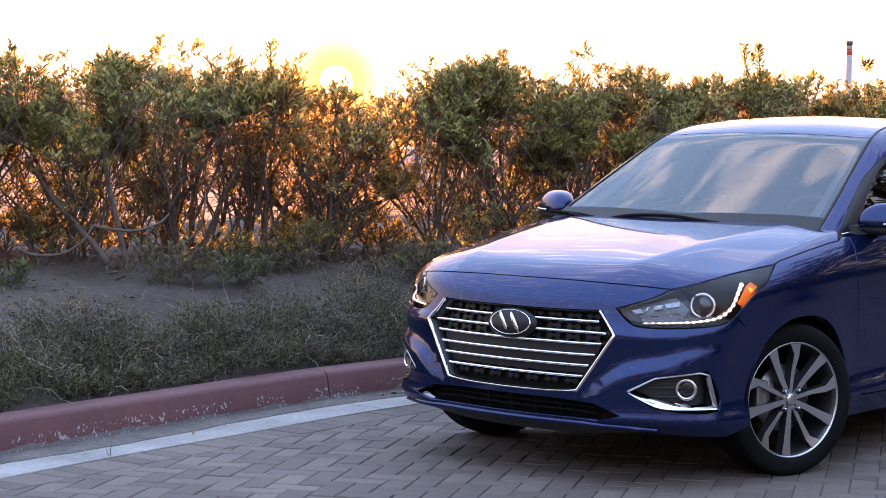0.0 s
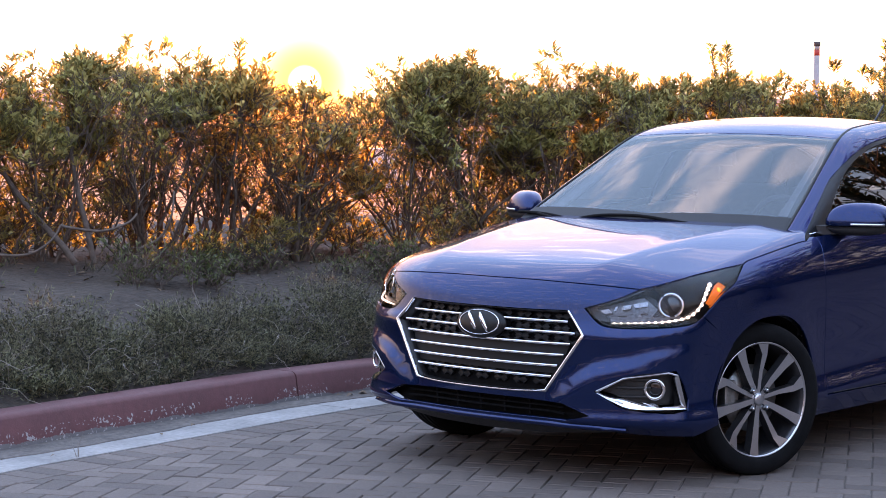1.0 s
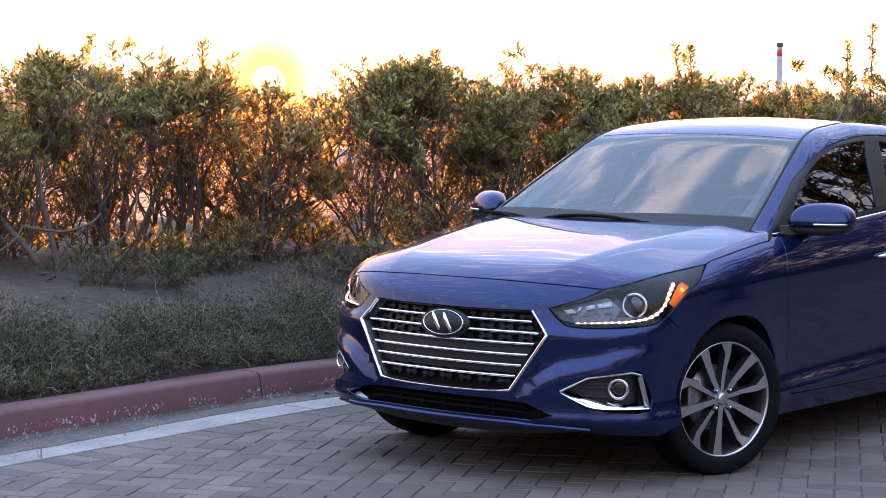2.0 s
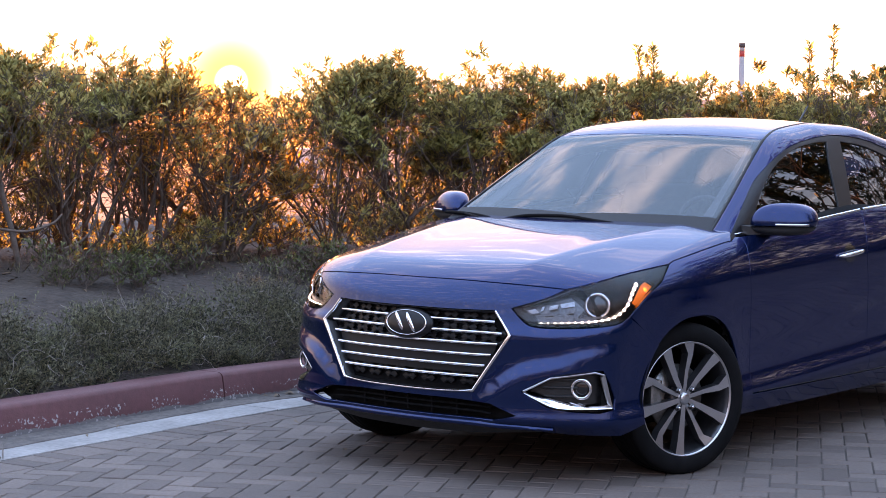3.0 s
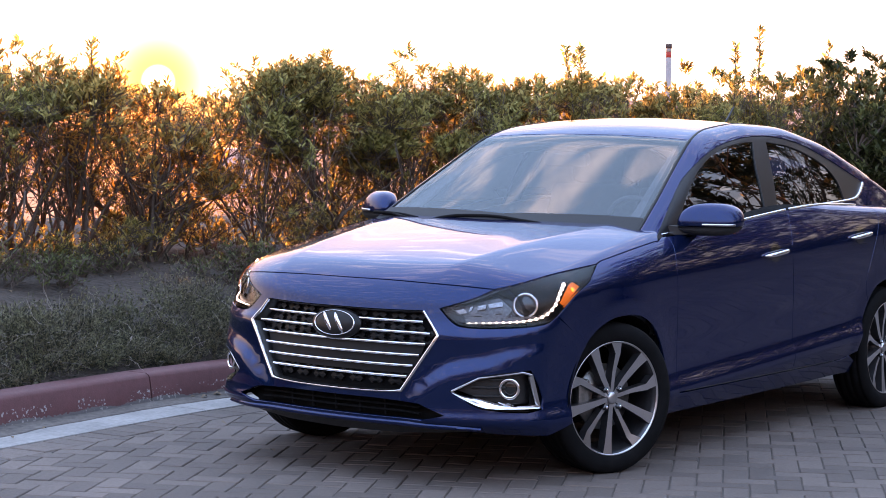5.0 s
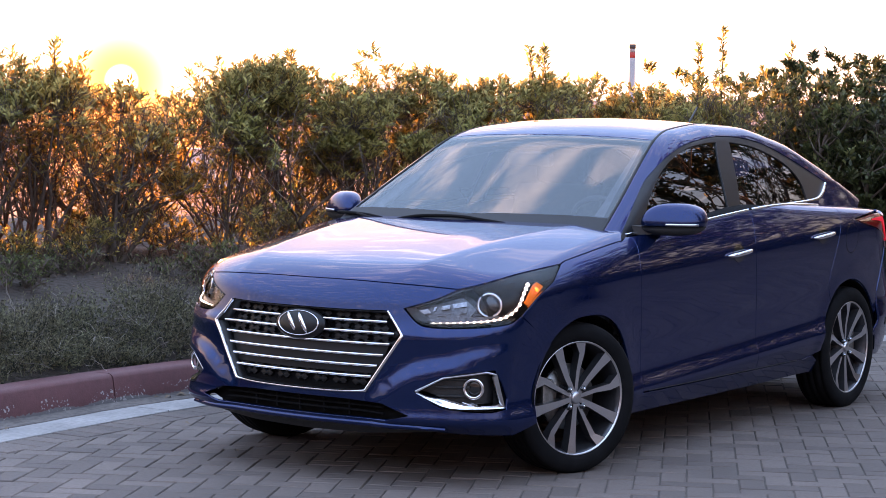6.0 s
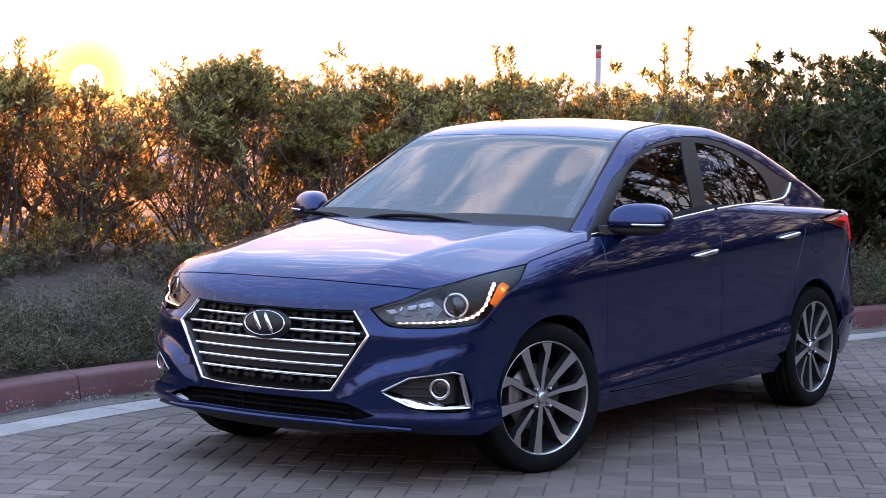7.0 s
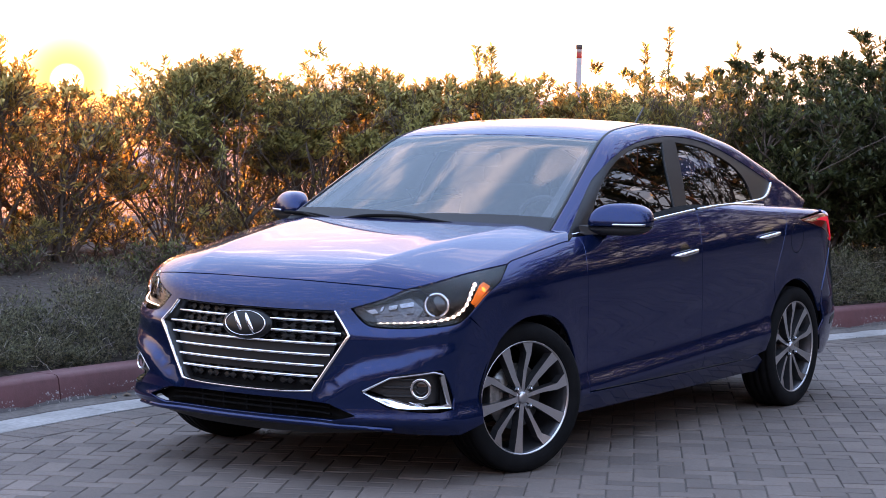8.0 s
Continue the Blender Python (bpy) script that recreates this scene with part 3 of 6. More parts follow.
def backdrop_material(name, low, high, strength):
    """Far hills that emit their own pink haze: the airlight is put into their surface."""
    m = bpy.data.materials.new(name)
    m.use_nodes = True
    n, l = m.node_tree.nodes, m.node_tree.links
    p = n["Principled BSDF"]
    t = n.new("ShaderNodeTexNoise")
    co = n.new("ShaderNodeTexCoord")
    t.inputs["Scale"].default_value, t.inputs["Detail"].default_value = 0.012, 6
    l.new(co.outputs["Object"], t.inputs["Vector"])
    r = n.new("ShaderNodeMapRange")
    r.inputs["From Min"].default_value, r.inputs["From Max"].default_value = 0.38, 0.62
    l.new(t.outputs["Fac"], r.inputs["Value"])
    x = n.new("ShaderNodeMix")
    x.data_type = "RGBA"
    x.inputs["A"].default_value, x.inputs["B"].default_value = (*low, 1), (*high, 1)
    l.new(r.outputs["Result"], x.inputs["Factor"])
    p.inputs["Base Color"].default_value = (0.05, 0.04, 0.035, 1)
    p.inputs["Roughness"].default_value = 1.0
    # the sun's glow is put into the hills' own emission, brightest under the sun
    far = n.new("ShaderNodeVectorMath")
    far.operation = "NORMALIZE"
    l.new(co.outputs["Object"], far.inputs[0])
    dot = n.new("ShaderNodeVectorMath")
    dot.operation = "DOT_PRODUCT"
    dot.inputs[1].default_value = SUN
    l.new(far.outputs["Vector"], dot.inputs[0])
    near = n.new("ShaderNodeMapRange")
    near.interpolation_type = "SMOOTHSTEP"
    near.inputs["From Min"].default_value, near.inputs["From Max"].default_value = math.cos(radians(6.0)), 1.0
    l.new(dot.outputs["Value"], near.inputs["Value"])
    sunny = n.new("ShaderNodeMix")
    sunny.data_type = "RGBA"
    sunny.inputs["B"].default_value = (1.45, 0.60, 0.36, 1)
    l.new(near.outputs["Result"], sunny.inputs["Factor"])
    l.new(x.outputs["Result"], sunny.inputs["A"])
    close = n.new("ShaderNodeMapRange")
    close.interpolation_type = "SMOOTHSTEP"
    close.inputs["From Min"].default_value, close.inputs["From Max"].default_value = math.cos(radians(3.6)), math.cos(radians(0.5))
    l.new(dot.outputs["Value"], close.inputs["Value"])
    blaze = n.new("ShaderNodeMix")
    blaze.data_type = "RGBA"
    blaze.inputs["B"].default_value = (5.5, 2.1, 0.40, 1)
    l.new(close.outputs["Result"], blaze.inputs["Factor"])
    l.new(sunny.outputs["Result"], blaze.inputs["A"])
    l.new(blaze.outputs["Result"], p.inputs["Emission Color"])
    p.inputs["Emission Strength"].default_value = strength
    return m


HAZE_GLOW = backdrop_material("hillside_haze_glow", (0.52, 0.29, 0.23), (0.72, 0.42, 0.34), 0.20)


def ridge():
    """The valley floor and a low range of hills round the west, in the distance; added unseen round the east to dim the
    horizon.
    """
    rows = []
    angles = np.arange(0, 360.5, 0.5)
    for radius, z, rough in ((140, -13.2, 0), (420, -13.0, 0), (1100, -10.0, 0.2), (1900, 4.0, 0.5), (2600, 36.0, 0.30), (3300, -14.0, 0)):
        rows += [(math.cos(radians(w)) * radius + EYE[0], math.sin(radians(w)) * radius + EYE[1], z * (1 + rough * noise.fractal((w * 0.11, 3.7 + radius, 0.2), 1.0, 2.0, 5))) for w in angles]
    k = len(angles)
    return rows, [(r * k + i, r * k + i + 1, (r + 1) * k + i + 1, (r + 1) * k + i) for r in range(5) for i in range(k - 1)]


hills = tagged(mesh_object("backdrop", *ridge(), HAZE_GLOW), "hills across the valley, pink sunset haze painted in as glow", "hills", kind="structure")
# ---- the car ----
car = thing("sedan_car", "dark blue metallic four-door sedan with lit headlamps parked on pavers", "car")


def spot(q, way="round", depth=0.0, shape=None):
    """The place on the body nearest to q by that way, sunk by depth, and the outward direction there."""
    shape = shape or lower_body
    p = onto(shape, way, np.array([WAYS[way][0](q)]))
    n = gradient(shape, p)[0]
    return p[0] - n * depth, n


def bead(name, line, way, wide, high, mat, parent, shape=None, closed=False, sink=0.0, label="", both=False):
    """A rounded strip that follows a line on the body; wide may change from point to point."""
    shape = shape or lower_body
    p = onto(shape, way, np.array([WAYS[way][0](q) for q in line]))
    n = gradient(shape, p)
    t = (np.roll(p, -1, 0) - np.roll(p, 1, 0)) if closed else np.gradient(p, axis=0)
    t /= np.maximum(np.linalg.norm(t, axis=1, keepdims=True), 1e-9)
    s = np.cross(n, t)
    wide = np.broadcast_to(wide, len(p))
    rings = []
    for i in range(len(p)):
        c = p[i] - n[i] * sink
        rings.append([c + s[i] * wide[i] * a + n[i] * high * b for a, b in ((-0.5, -1.2), (-0.5, 0.3), (-0.34, 0.85), (0, 1.0), (0.34, 0.85), (0.5, 0.3), (0.5, -1.2))])
    if closed:
        rings.append(rings[0])
    v, f = loft(rings, True, not closed)
    made = [mesh_object(name, v, f, mat, parent, label)]
    if both:
        made.append(mesh_object(name, [q * np.array((1, -1, 1)) for q in v], [tuple(reversed(q)) for q in f], mat, parent, label))
    for ob in made:
        ob.data.set_sharp_from_angle(angle=radians(50))
    return made


def mirrored(points):
    """A closed outline over both sides from its half on the left, starting and ending on the middle line."""
    return list(points) + [(x, -y, z) for x, y, z in reversed(points) if abs(y) > 1e-6]


ARCH_FRONT = ((-30, 10, 55, 90, 130, 160, 200), (0.352, 0.362, 0.352, 0.336, 0.362, 0.364, 0.345))
ARCH_REAR = ((-30, 30, 60, 100, 150, 200), (0.345, 0.365, 0.372, 0.346, 0.332, 0.330))


def arc(axle, r, a0, a1, n, y=0.85, z0=0.30):
    reach = ARCH_FRONT if axle > -1 else ARCH_REAR
    return [(axle + np.interp(a, *reach) * math.cos(radians(a)), y, z0 + np.interp(a, *reach) * math.sin(radians(a))) for a in np.linspace(a0, a1, n)]


ARCH = 0.348
BONNET = smooth_line([(0.735, 0, 0.788), (0.724, 0.14, 0.788), (0.706, 0.275, 0.786), (0.662, 0.489, 0.778), (0.604, 0.630, 0.767)], 4)
LAMP_TOP = smooth_line([(0.724, 0.460, 0.690), (0.664, 0.572, 0.730), (0.604, 0.631, 0.765), (0.552, 0.679, 0.782), (0.375, 0.744, 0.821), (0.123, 0.775, 0.852)], 3)
LAMP_OUT = smooth_line([(0.123, 0.775, 0.852), (0.192, 0.809, 0.817), (0.234, 0.825, 0.791), (0.348, 0.833, 0.738), (0.440, 0.812, 0.664)], 3)
LAMP_LOW = smooth_line([(0.440, 0.812, 0.664), (0.495, 0.780, 0.636), (0.618, 0.677, 0.622), (0.690, 0.568, 0.622), (0.712, 0.515, 0.638), (0.724, 0.460, 0.690)], 3, corner=(5,))
HOOD_EDGE = smooth_line([(0.123, 0.775, 0.852), (-0.058, 0.788, 0.884), (-0.270, 0.795, 0.918), (-0.334, 0.798, 0.925)], 4)
COWL = smooth_line([(-0.36, 0.785, 0.93), (-0.40, 0.72, 0.945), (-0.345, 0.4, 0.97), (-0.315, 0.0, 0.975)], 4)
GRILLE = smooth_line([(0.79, 0, 0.676), (0.78, 0.21, 0.676), (0.745, 0.40, 0.679), (0.741, 0.472, 0.590), (0.783, 0.328, 0.366), (0.80, 0.2, 0.358), (0.812, 0.0, 0.356)], 4, corner=(2, 3, 4))
FOG = smooth_line([(0.719, 0.516, 0.379), (0.672, 0.609, 0.435), (0.560, 0.729, 0.458), (0.523, 0.752, 0.444), (0.486, 0.767, 0.309), (0.652, 0.624, 0.314), (0.691, 0.565, 0.343)], 3, True, corner=(0,))
INTAKE = [(0.81, 0.0, 0.330), (0.80, 0.22, 0.330), (0.77, 0.40, 0.322), (0.74, 0.50, 0.285), (0.76, 0.41, 0.262), (0.79, 0.22, 0.262), (0.80, 0.0, 0.262)]

def snapped(line, way):
    return [tuple(q) for q in onto(lower_body, way, np.array([WAYS[way][0](q) for q in line]))]


BONNET, LAMP_TOP, LAMP_OUT, LAMP_LOW = (snapped(q, "round") for q in (BONNET, LAMP_TOP, LAMP_OUT, LAMP_LOW))
HOOD_EDGE = [LAMP_TOP[-1]] + snapped(HOOD_EDGE[1:], "barrel")
COWL = snapped(COWL, "top")

# skin
hood_half = BONNET + LAMP_TOP[7:] + HOOD_EDGE[1:] + COWL[1:]
skin("hood", mirrored(hood_half), PAINT, car, lower_body, "top", grid=0.02)
bumper_half = BONNET + LAMP_TOP[:6][::-1] + LAMP_LOW[:-1][::-1] + arc(0, ARCH, 43, -10, 9) + [(0.45, 0.78, 0.200), (0.6, 0.64, 0.212), (0.70, 0.45, 0.232), (0.75, 0.3, 0.232), (0.79, 0, 0.232)]
flip = lambda pts: [(x, -y, z) for x, y, z in pts]
skin("front_bumper", mirrored(bumper_half), PAINT, car, lower_body, "round", holes=[mirrored(GRILLE), FOG, flip(FOG)[::-1], mirrored(INTAKE)], grid=0.035)
fender = LAMP_OUT[::-1] + HOOD_EDGE[1:] + [(-0.38, 0.785, 0.94), (-0.42, 0.79, 0.94), (-0.415, 0.827, 0.904), (-0.406, 0.845, 0.867), (-0.40, 0.859, 0.80), (-0.44, 0.86, 0.55), (-0.455, 0.85, 0.285), (-0.46, 0.85, 0.235)] + arc(0, ARCH, 190.5, 43, 22)
skin("front_fender", fender, PAINT, car, lower_body, "barrel", both=True, grid=0.016)
B_LINE = smooth_line([(-1.475, 0.775, 1.003), (-1.465, 0.82, 0.955), (-1.45, 0.864, 0.828), (-1.50, 0.86, 0.6), (-1.52, 0.85, 0.285)], 4)
front_door = [(-0.42, 0.79, 0.94), (-0.415, 0.827, 0.904), (-0.406, 0.845, 0.867), (-0.40, 0.859, 0.80), (-0.44, 0.86, 0.55), (-0.455, 0.85, 0.285)] + B_LINE[::-1] + [(-1.1, 0.778, 0.975), (-0.75, 0.778, 0.94)]
fd = skin("front_door", front_door, PAINT, car, lower_body, "barrel", both=True, grid=0.016)
R_LINE = smooth_line([(-2.36, 0.765, 1.045), (-2.40, 0.816, 0.985), (-2.362, 0.861, 0.874), (-2.29, 0.849, 0.66), arc(-2.58, ARCH, 44, 44, 1)[0]], 4)
rear_door = B_LINE[::-1] + [(-1.8, 0.775, 1.025), (-2.1, 0.770, 1.04)] + R_LINE + arc(-2.58, ARCH, 44, 2, 8)[1:] + [(-2.15, 0.84, 0.30), (-2.05, 0.84, 0.285)]
rd = skin("rear_door", rear_door, PAINT, car, lower_body, "barrel", both=True, grid=0.016)
sill = [(-0.46, 0.85, 0.283), (-2.05, 0.85, 0.283), (-2.15, 0.85, 0.297), (-2.225, 0.85, 0.26), (-2.22, 0.85, 0.19), (-0.34, 0.85, 0.19), (-0.345, 0.85, 0.235)]
skin("side_sill", sill, PAINT, car, lower_body, "barrel", both=True)
TAIL_LAMP = smooth_line([(-2.56, 0.853, 0.955), (-2.845, 0.826, 0.975), (-2.99, 0.80, 0.955), (-3.14, 0.77, 0.79), (-2.97, 0.82, 0.865), (-2.70, 0.855, 0.925)], 4, True, corner=(0, 2, 3))
quarter = R_LINE + arc(-2.58, ARCH, 44, 150, 20)[1:] + [(-2.90, 0.83, 0.58), (-2.95, 0.82, 0.70), (-3.03, 0.80, 0.80)] + TAIL_LAMP[14:][:8] + [TAIL_LAMP[23], (-2.56, 0.853, 0.960), (-2.845, 0.82, 0.984), (-3.05, 0.76, 1.0), (-3.05, 0.62, 1.025), (-2.8, 0.66, 1.045), (-2.55, 0.72, 1.05)]
skin("quarter_panel", quarter, PAINT, car, lower_body, "barrel", both=True, grid=0.016)
tail_lamp = skin("tail_lamp", TAIL_LAMP, RED_LENS, car, lower_body, "barrel", "glossy red wrap-round tail lamp", both=True, out=0.003)
trunk_half = [(-2.75, 0.0, 1.05), (-2.78, 0.3, 1.05), (-2.82, 0.64, 1.04), (-3.05, 0.61, 1.025), (-3.06, 0.755, 1.0), (-3.25, 0.66, 1.01), (-3.33, 0.5, 1.01), (-3.40, 0.25, 1.01), (-3.42, 0, 1.01)]
skin("trunk_lid", mirrored(trunk_half), PAINT, car, lower_body, "top", grid=0.05)
rear_half = [(-3.5, 0, 0.985), (-3.4, 0.5, 0.985), (-3.2, 0.72, 0.985), (-3.03, 0.79, 0.962), (-3.16, 0.765, 0.79), (-3.05, 0.795, 0.795), (-2.96, 0.82, 0.70), (-2.905, 0.83, 0.575), (-2.90, 0.84, 0.42), (-2.87, 0.84, 0.25), (-3.0, 0.80, 0.22), (-3.3, 0.6, 0.22), (-3.45, 0.3, 0.22), (-3.5, 0, 0.22)]
skin("rear_bumper", mirrored(rear_half), PAINT, car, lower_body, "tail", grid=0.05)

# cabin
WS_SIDE = smooth_line([(-1.015, 0.556, 1.354), (-0.811, 0.600, 1.243), (-0.564, 0.655, 1.100), (-0.335, 0.700, 0.972)], 4)
WS_TOP = smooth_line([(-0.995, 0.0, 1.366), (-1.003, 0.3, 1.36), (-1.015, 0.556, 1.354)], 4)
WS_LOW = smooth_line([(-0.335, 0.70, 0.972), (-0.27, 0.35, 0.97), (-0.245, 0.0, 0.97)], 4)
skin("windscreen", mirrored(WS_TOP + WS_SIDE[1:] + WS_LOW[1:]), SCREEN, car, cabin, "top", "sloping windscreen reflecting streaky clouds", gap=0.004, depth=0.0)
skin("windscreen_frit", mirrored(WS_TOP + WS_SIDE[1:] + WS_LOW[1:]), SENSOR, car, cabin, "top", gap=0.004, depth=0.0, out=-0.004,
     holes=[mirrored([(-0.965, 0, 1.35), (-0.97, 0.3, 1.35), (-0.98, 0.52, 1.34), (-0.80, 0.565, 1.24), (-0.56, 0.617, 1.1), (-0.44, 0.645, 1.0), (-0.40, 0.35, 1.0), (-0.375, 0, 1.0)])])
cowl_top = smooth_line([(-0.425, 0.678, 1.02), (-0.385, 0.35, 1.03), (-0.350, 0.0, 1.03)], 4)
skin("cowl_panel", mirrored(cowl_top[::-1] + WS_LOW), SENSOR, car, cabin, "top", "matt black cowl panel below the windscreen", gap=0.002, depth=0.01, out=0.005)
bead("windscreen_moulding", WS_SIDE, "top", 0.013, 0.005, SENSOR, car, cabin, both=True)
ROOF_SIDE = smooth_line([(-1.015, 0.556, 1.354), (-1.21, 0.52, 1.401), (-1.5, 0.505, 1.42), (-1.9, 0.50, 1.41), (-2.12, 0.49, 1.38)], 4)
bead("roof_moulding", ROOF_SIDE, "top", 0.012, 0.0025, SENSOR, car, cabin, label="thin black roof joint strip", both=True)
skin("roof", mirrored(WS_TOP + ROOF_SIDE[1:] + [(-2.15, 0.3, 1.39), (-2.16, 0, 1.39)]), PAINT, car, cabin, "top", grid=0.05)
BACK_SIDE = smooth_line([(-2.12, 0.49, 1.38), (-2.5, 0.495, 1.27), (-2.86, 0.50, 1.12)], 4)
skin("rear_window", mirrored([(-2.16, 0, 1.39), (-2.15, 0.3, 1.39)] + BACK_SIDE + [(-2.9, 0.3, 1.12), (-2.92, 0, 1.12)]), SIDE_GLASS, car, cabin, "top", depth=0.01)
DLO = smooth_line([(-0.36, 0.77, 0.921), (-0.682, 0.688, 1.136), (-0.821, 0.664, 1.208), (-1.08, 0.632, 1.299), (-1.338, 0.607, 1.348), (-1.643, 0.594, 1.365), (-1.984, 0.603, 1.331), (-2.263, 0.623, 1.253), (-2.49, 0.642, 1.171), (-2.615, 0.648, 1.125), (-2.49, 0.682, 1.060), (-2.40, 0.694, 1.042), (-1.555, 0.744, 1.007), (-0.844, 0.771, 0.942)], 3, True, corner=(0, 9))
cant = WS_SIDE[::-1] + ROOF_SIDE[1:] + BACK_SIDE[1:] + [(-2.98, 0.50, 1.05), (-3.08, 0.57, 0.98), (-2.95, 0.65, 0.965), (-2.7, 0.70, 0.97), (-2.3, 0.72, 0.99), (-1.5, 0.76, 0.96), (-0.8, 0.79, 0.90), (-0.36, 0.79, 0.86), (-0.24, 0.74, 0.86), (-0.25, 0.705, 0.93)]
skin("roof_side_frame", cant, PAINT, car, cabin, "barrel", holes=[DLO], both=True, gap=0.0015)
GLASS_F = smooth_line([(-0.60, 0.758, 0.985), (-0.72, 0.715, 1.099), (-0.916, 0.667, 1.219), (-1.162, 0.63, 1.304), (-1.381, 0.614, 1.335), (-1.517, 0.61, 1.341), (-1.455, 0.666, 1.215), (-1.409, 0.749, 1.002), (-0.9, 0.76, 0.956)], 3, True, corner=(0, 5, 7))
GLASS_R = smooth_line([(-1.652, 0.608, 1.341), (-1.9, 0.615, 1.315), (-2.174, 0.635, 1.236), (-2.296, 0.665, 1.146), (-2.318, 0.70, 1.052), (-1.535, 0.744, 1.015), (-1.597, 0.677, 1.187)], 3, True, corner=(0, 4, 5))
skin("window_surround", DLO, PILLAR, car, cabin, "barrel", "satin black window surround and centre pillar", holes=[GLASS_F, GLASS_R], both=True, out=-0.004, gap=0.0)
skin("front_side_window", GLASS_F, SIDE_GLASS, car, cabin, "barrel", "dark glass reflecting trees", out=-0.010, gap=-0.004, depth=0.0, both=True)
skin("rear_side_window", GLASS_R, SIDE_GLASS, car, cabin, "barrel", "dark glass reflecting trees", out=-0.010, gap=-0.004, depth=0.0, both=True)

skin("lower_valance", mirrored([(0.79, 0, 0.240), (0.75, 0.3, 0.240), (0.66, 0.50, 0.236), (0.58, 0.64, 0.226), (0.66, 0.50, 0.210), (0.75, 0.3, 0.190), (0.79, 0, 0.185)]), PLASTIC, car, lambda q: lower_body(q) + 0.03, "round", "black lower front valance")

# dark shell under the panels, with wheel wells
def shell():
    xs, ws = np.linspace(-3.35, 0.55, 90), np.radians(np.linspace(-16, 90, 34))
    u, v = np.meshgrid(xs, ws * 0.7, indexing="ij")
    pos = onto(lambda q: lower_body(q) + 0.022, "barrel", np.stack([u.ravel(), v.ravel()], 1))
    verts, faces, k = list(pos) + [q * np.array((1, -1, 1)) for q in pos], [], len(ws)
    for i in range(len(xs) - 1):
        for j in range(k - 1):
            q = [i * k + j, i * k + j + 1, (i + 1) * k + j + 1, (i + 1) * k + j]
            c = pos[q].mean(0)
            if min(math.hypot(c[0] - a, c[2] - 0.30) for a in (0.0, -2.58)) < 0.37 or (c[2] > 0.90 and -2.6 < c[0] < -0.42 and abs(c[1]) < 0.70):
                continue
            faces += [q, [i + len(pos) for i in reversed(q)]]
    return verts, faces


mesh_object("underbody", *shell(), LINER, car, "black underbody and wheel wells")
bm = bmesh.new()
box(bm, (3.3, 1.2, 0.05), pose(-1.3, 0, 0.20), 0.01)
part("floor_pan", bm, LINER, car)
for axle in (0.0, -2.58):
    for side in (1, -1):
        bm = bmesh.new()
        edge = arc(axle, ARCH, -6, 186, 30)
        vs = [[bm.verts.new((x, side * y, z)) for x, _, z in edge] for y in (0.45, 0.825)]
        for j in range(len(edge) - 1):
            bm.faces.new((vs[0][j], vs[0][j + 1], vs[1][j + 1], vs[1][j]))
        bm.faces.new(vs[0])
        part("wheel_well", bm, LINER, car)


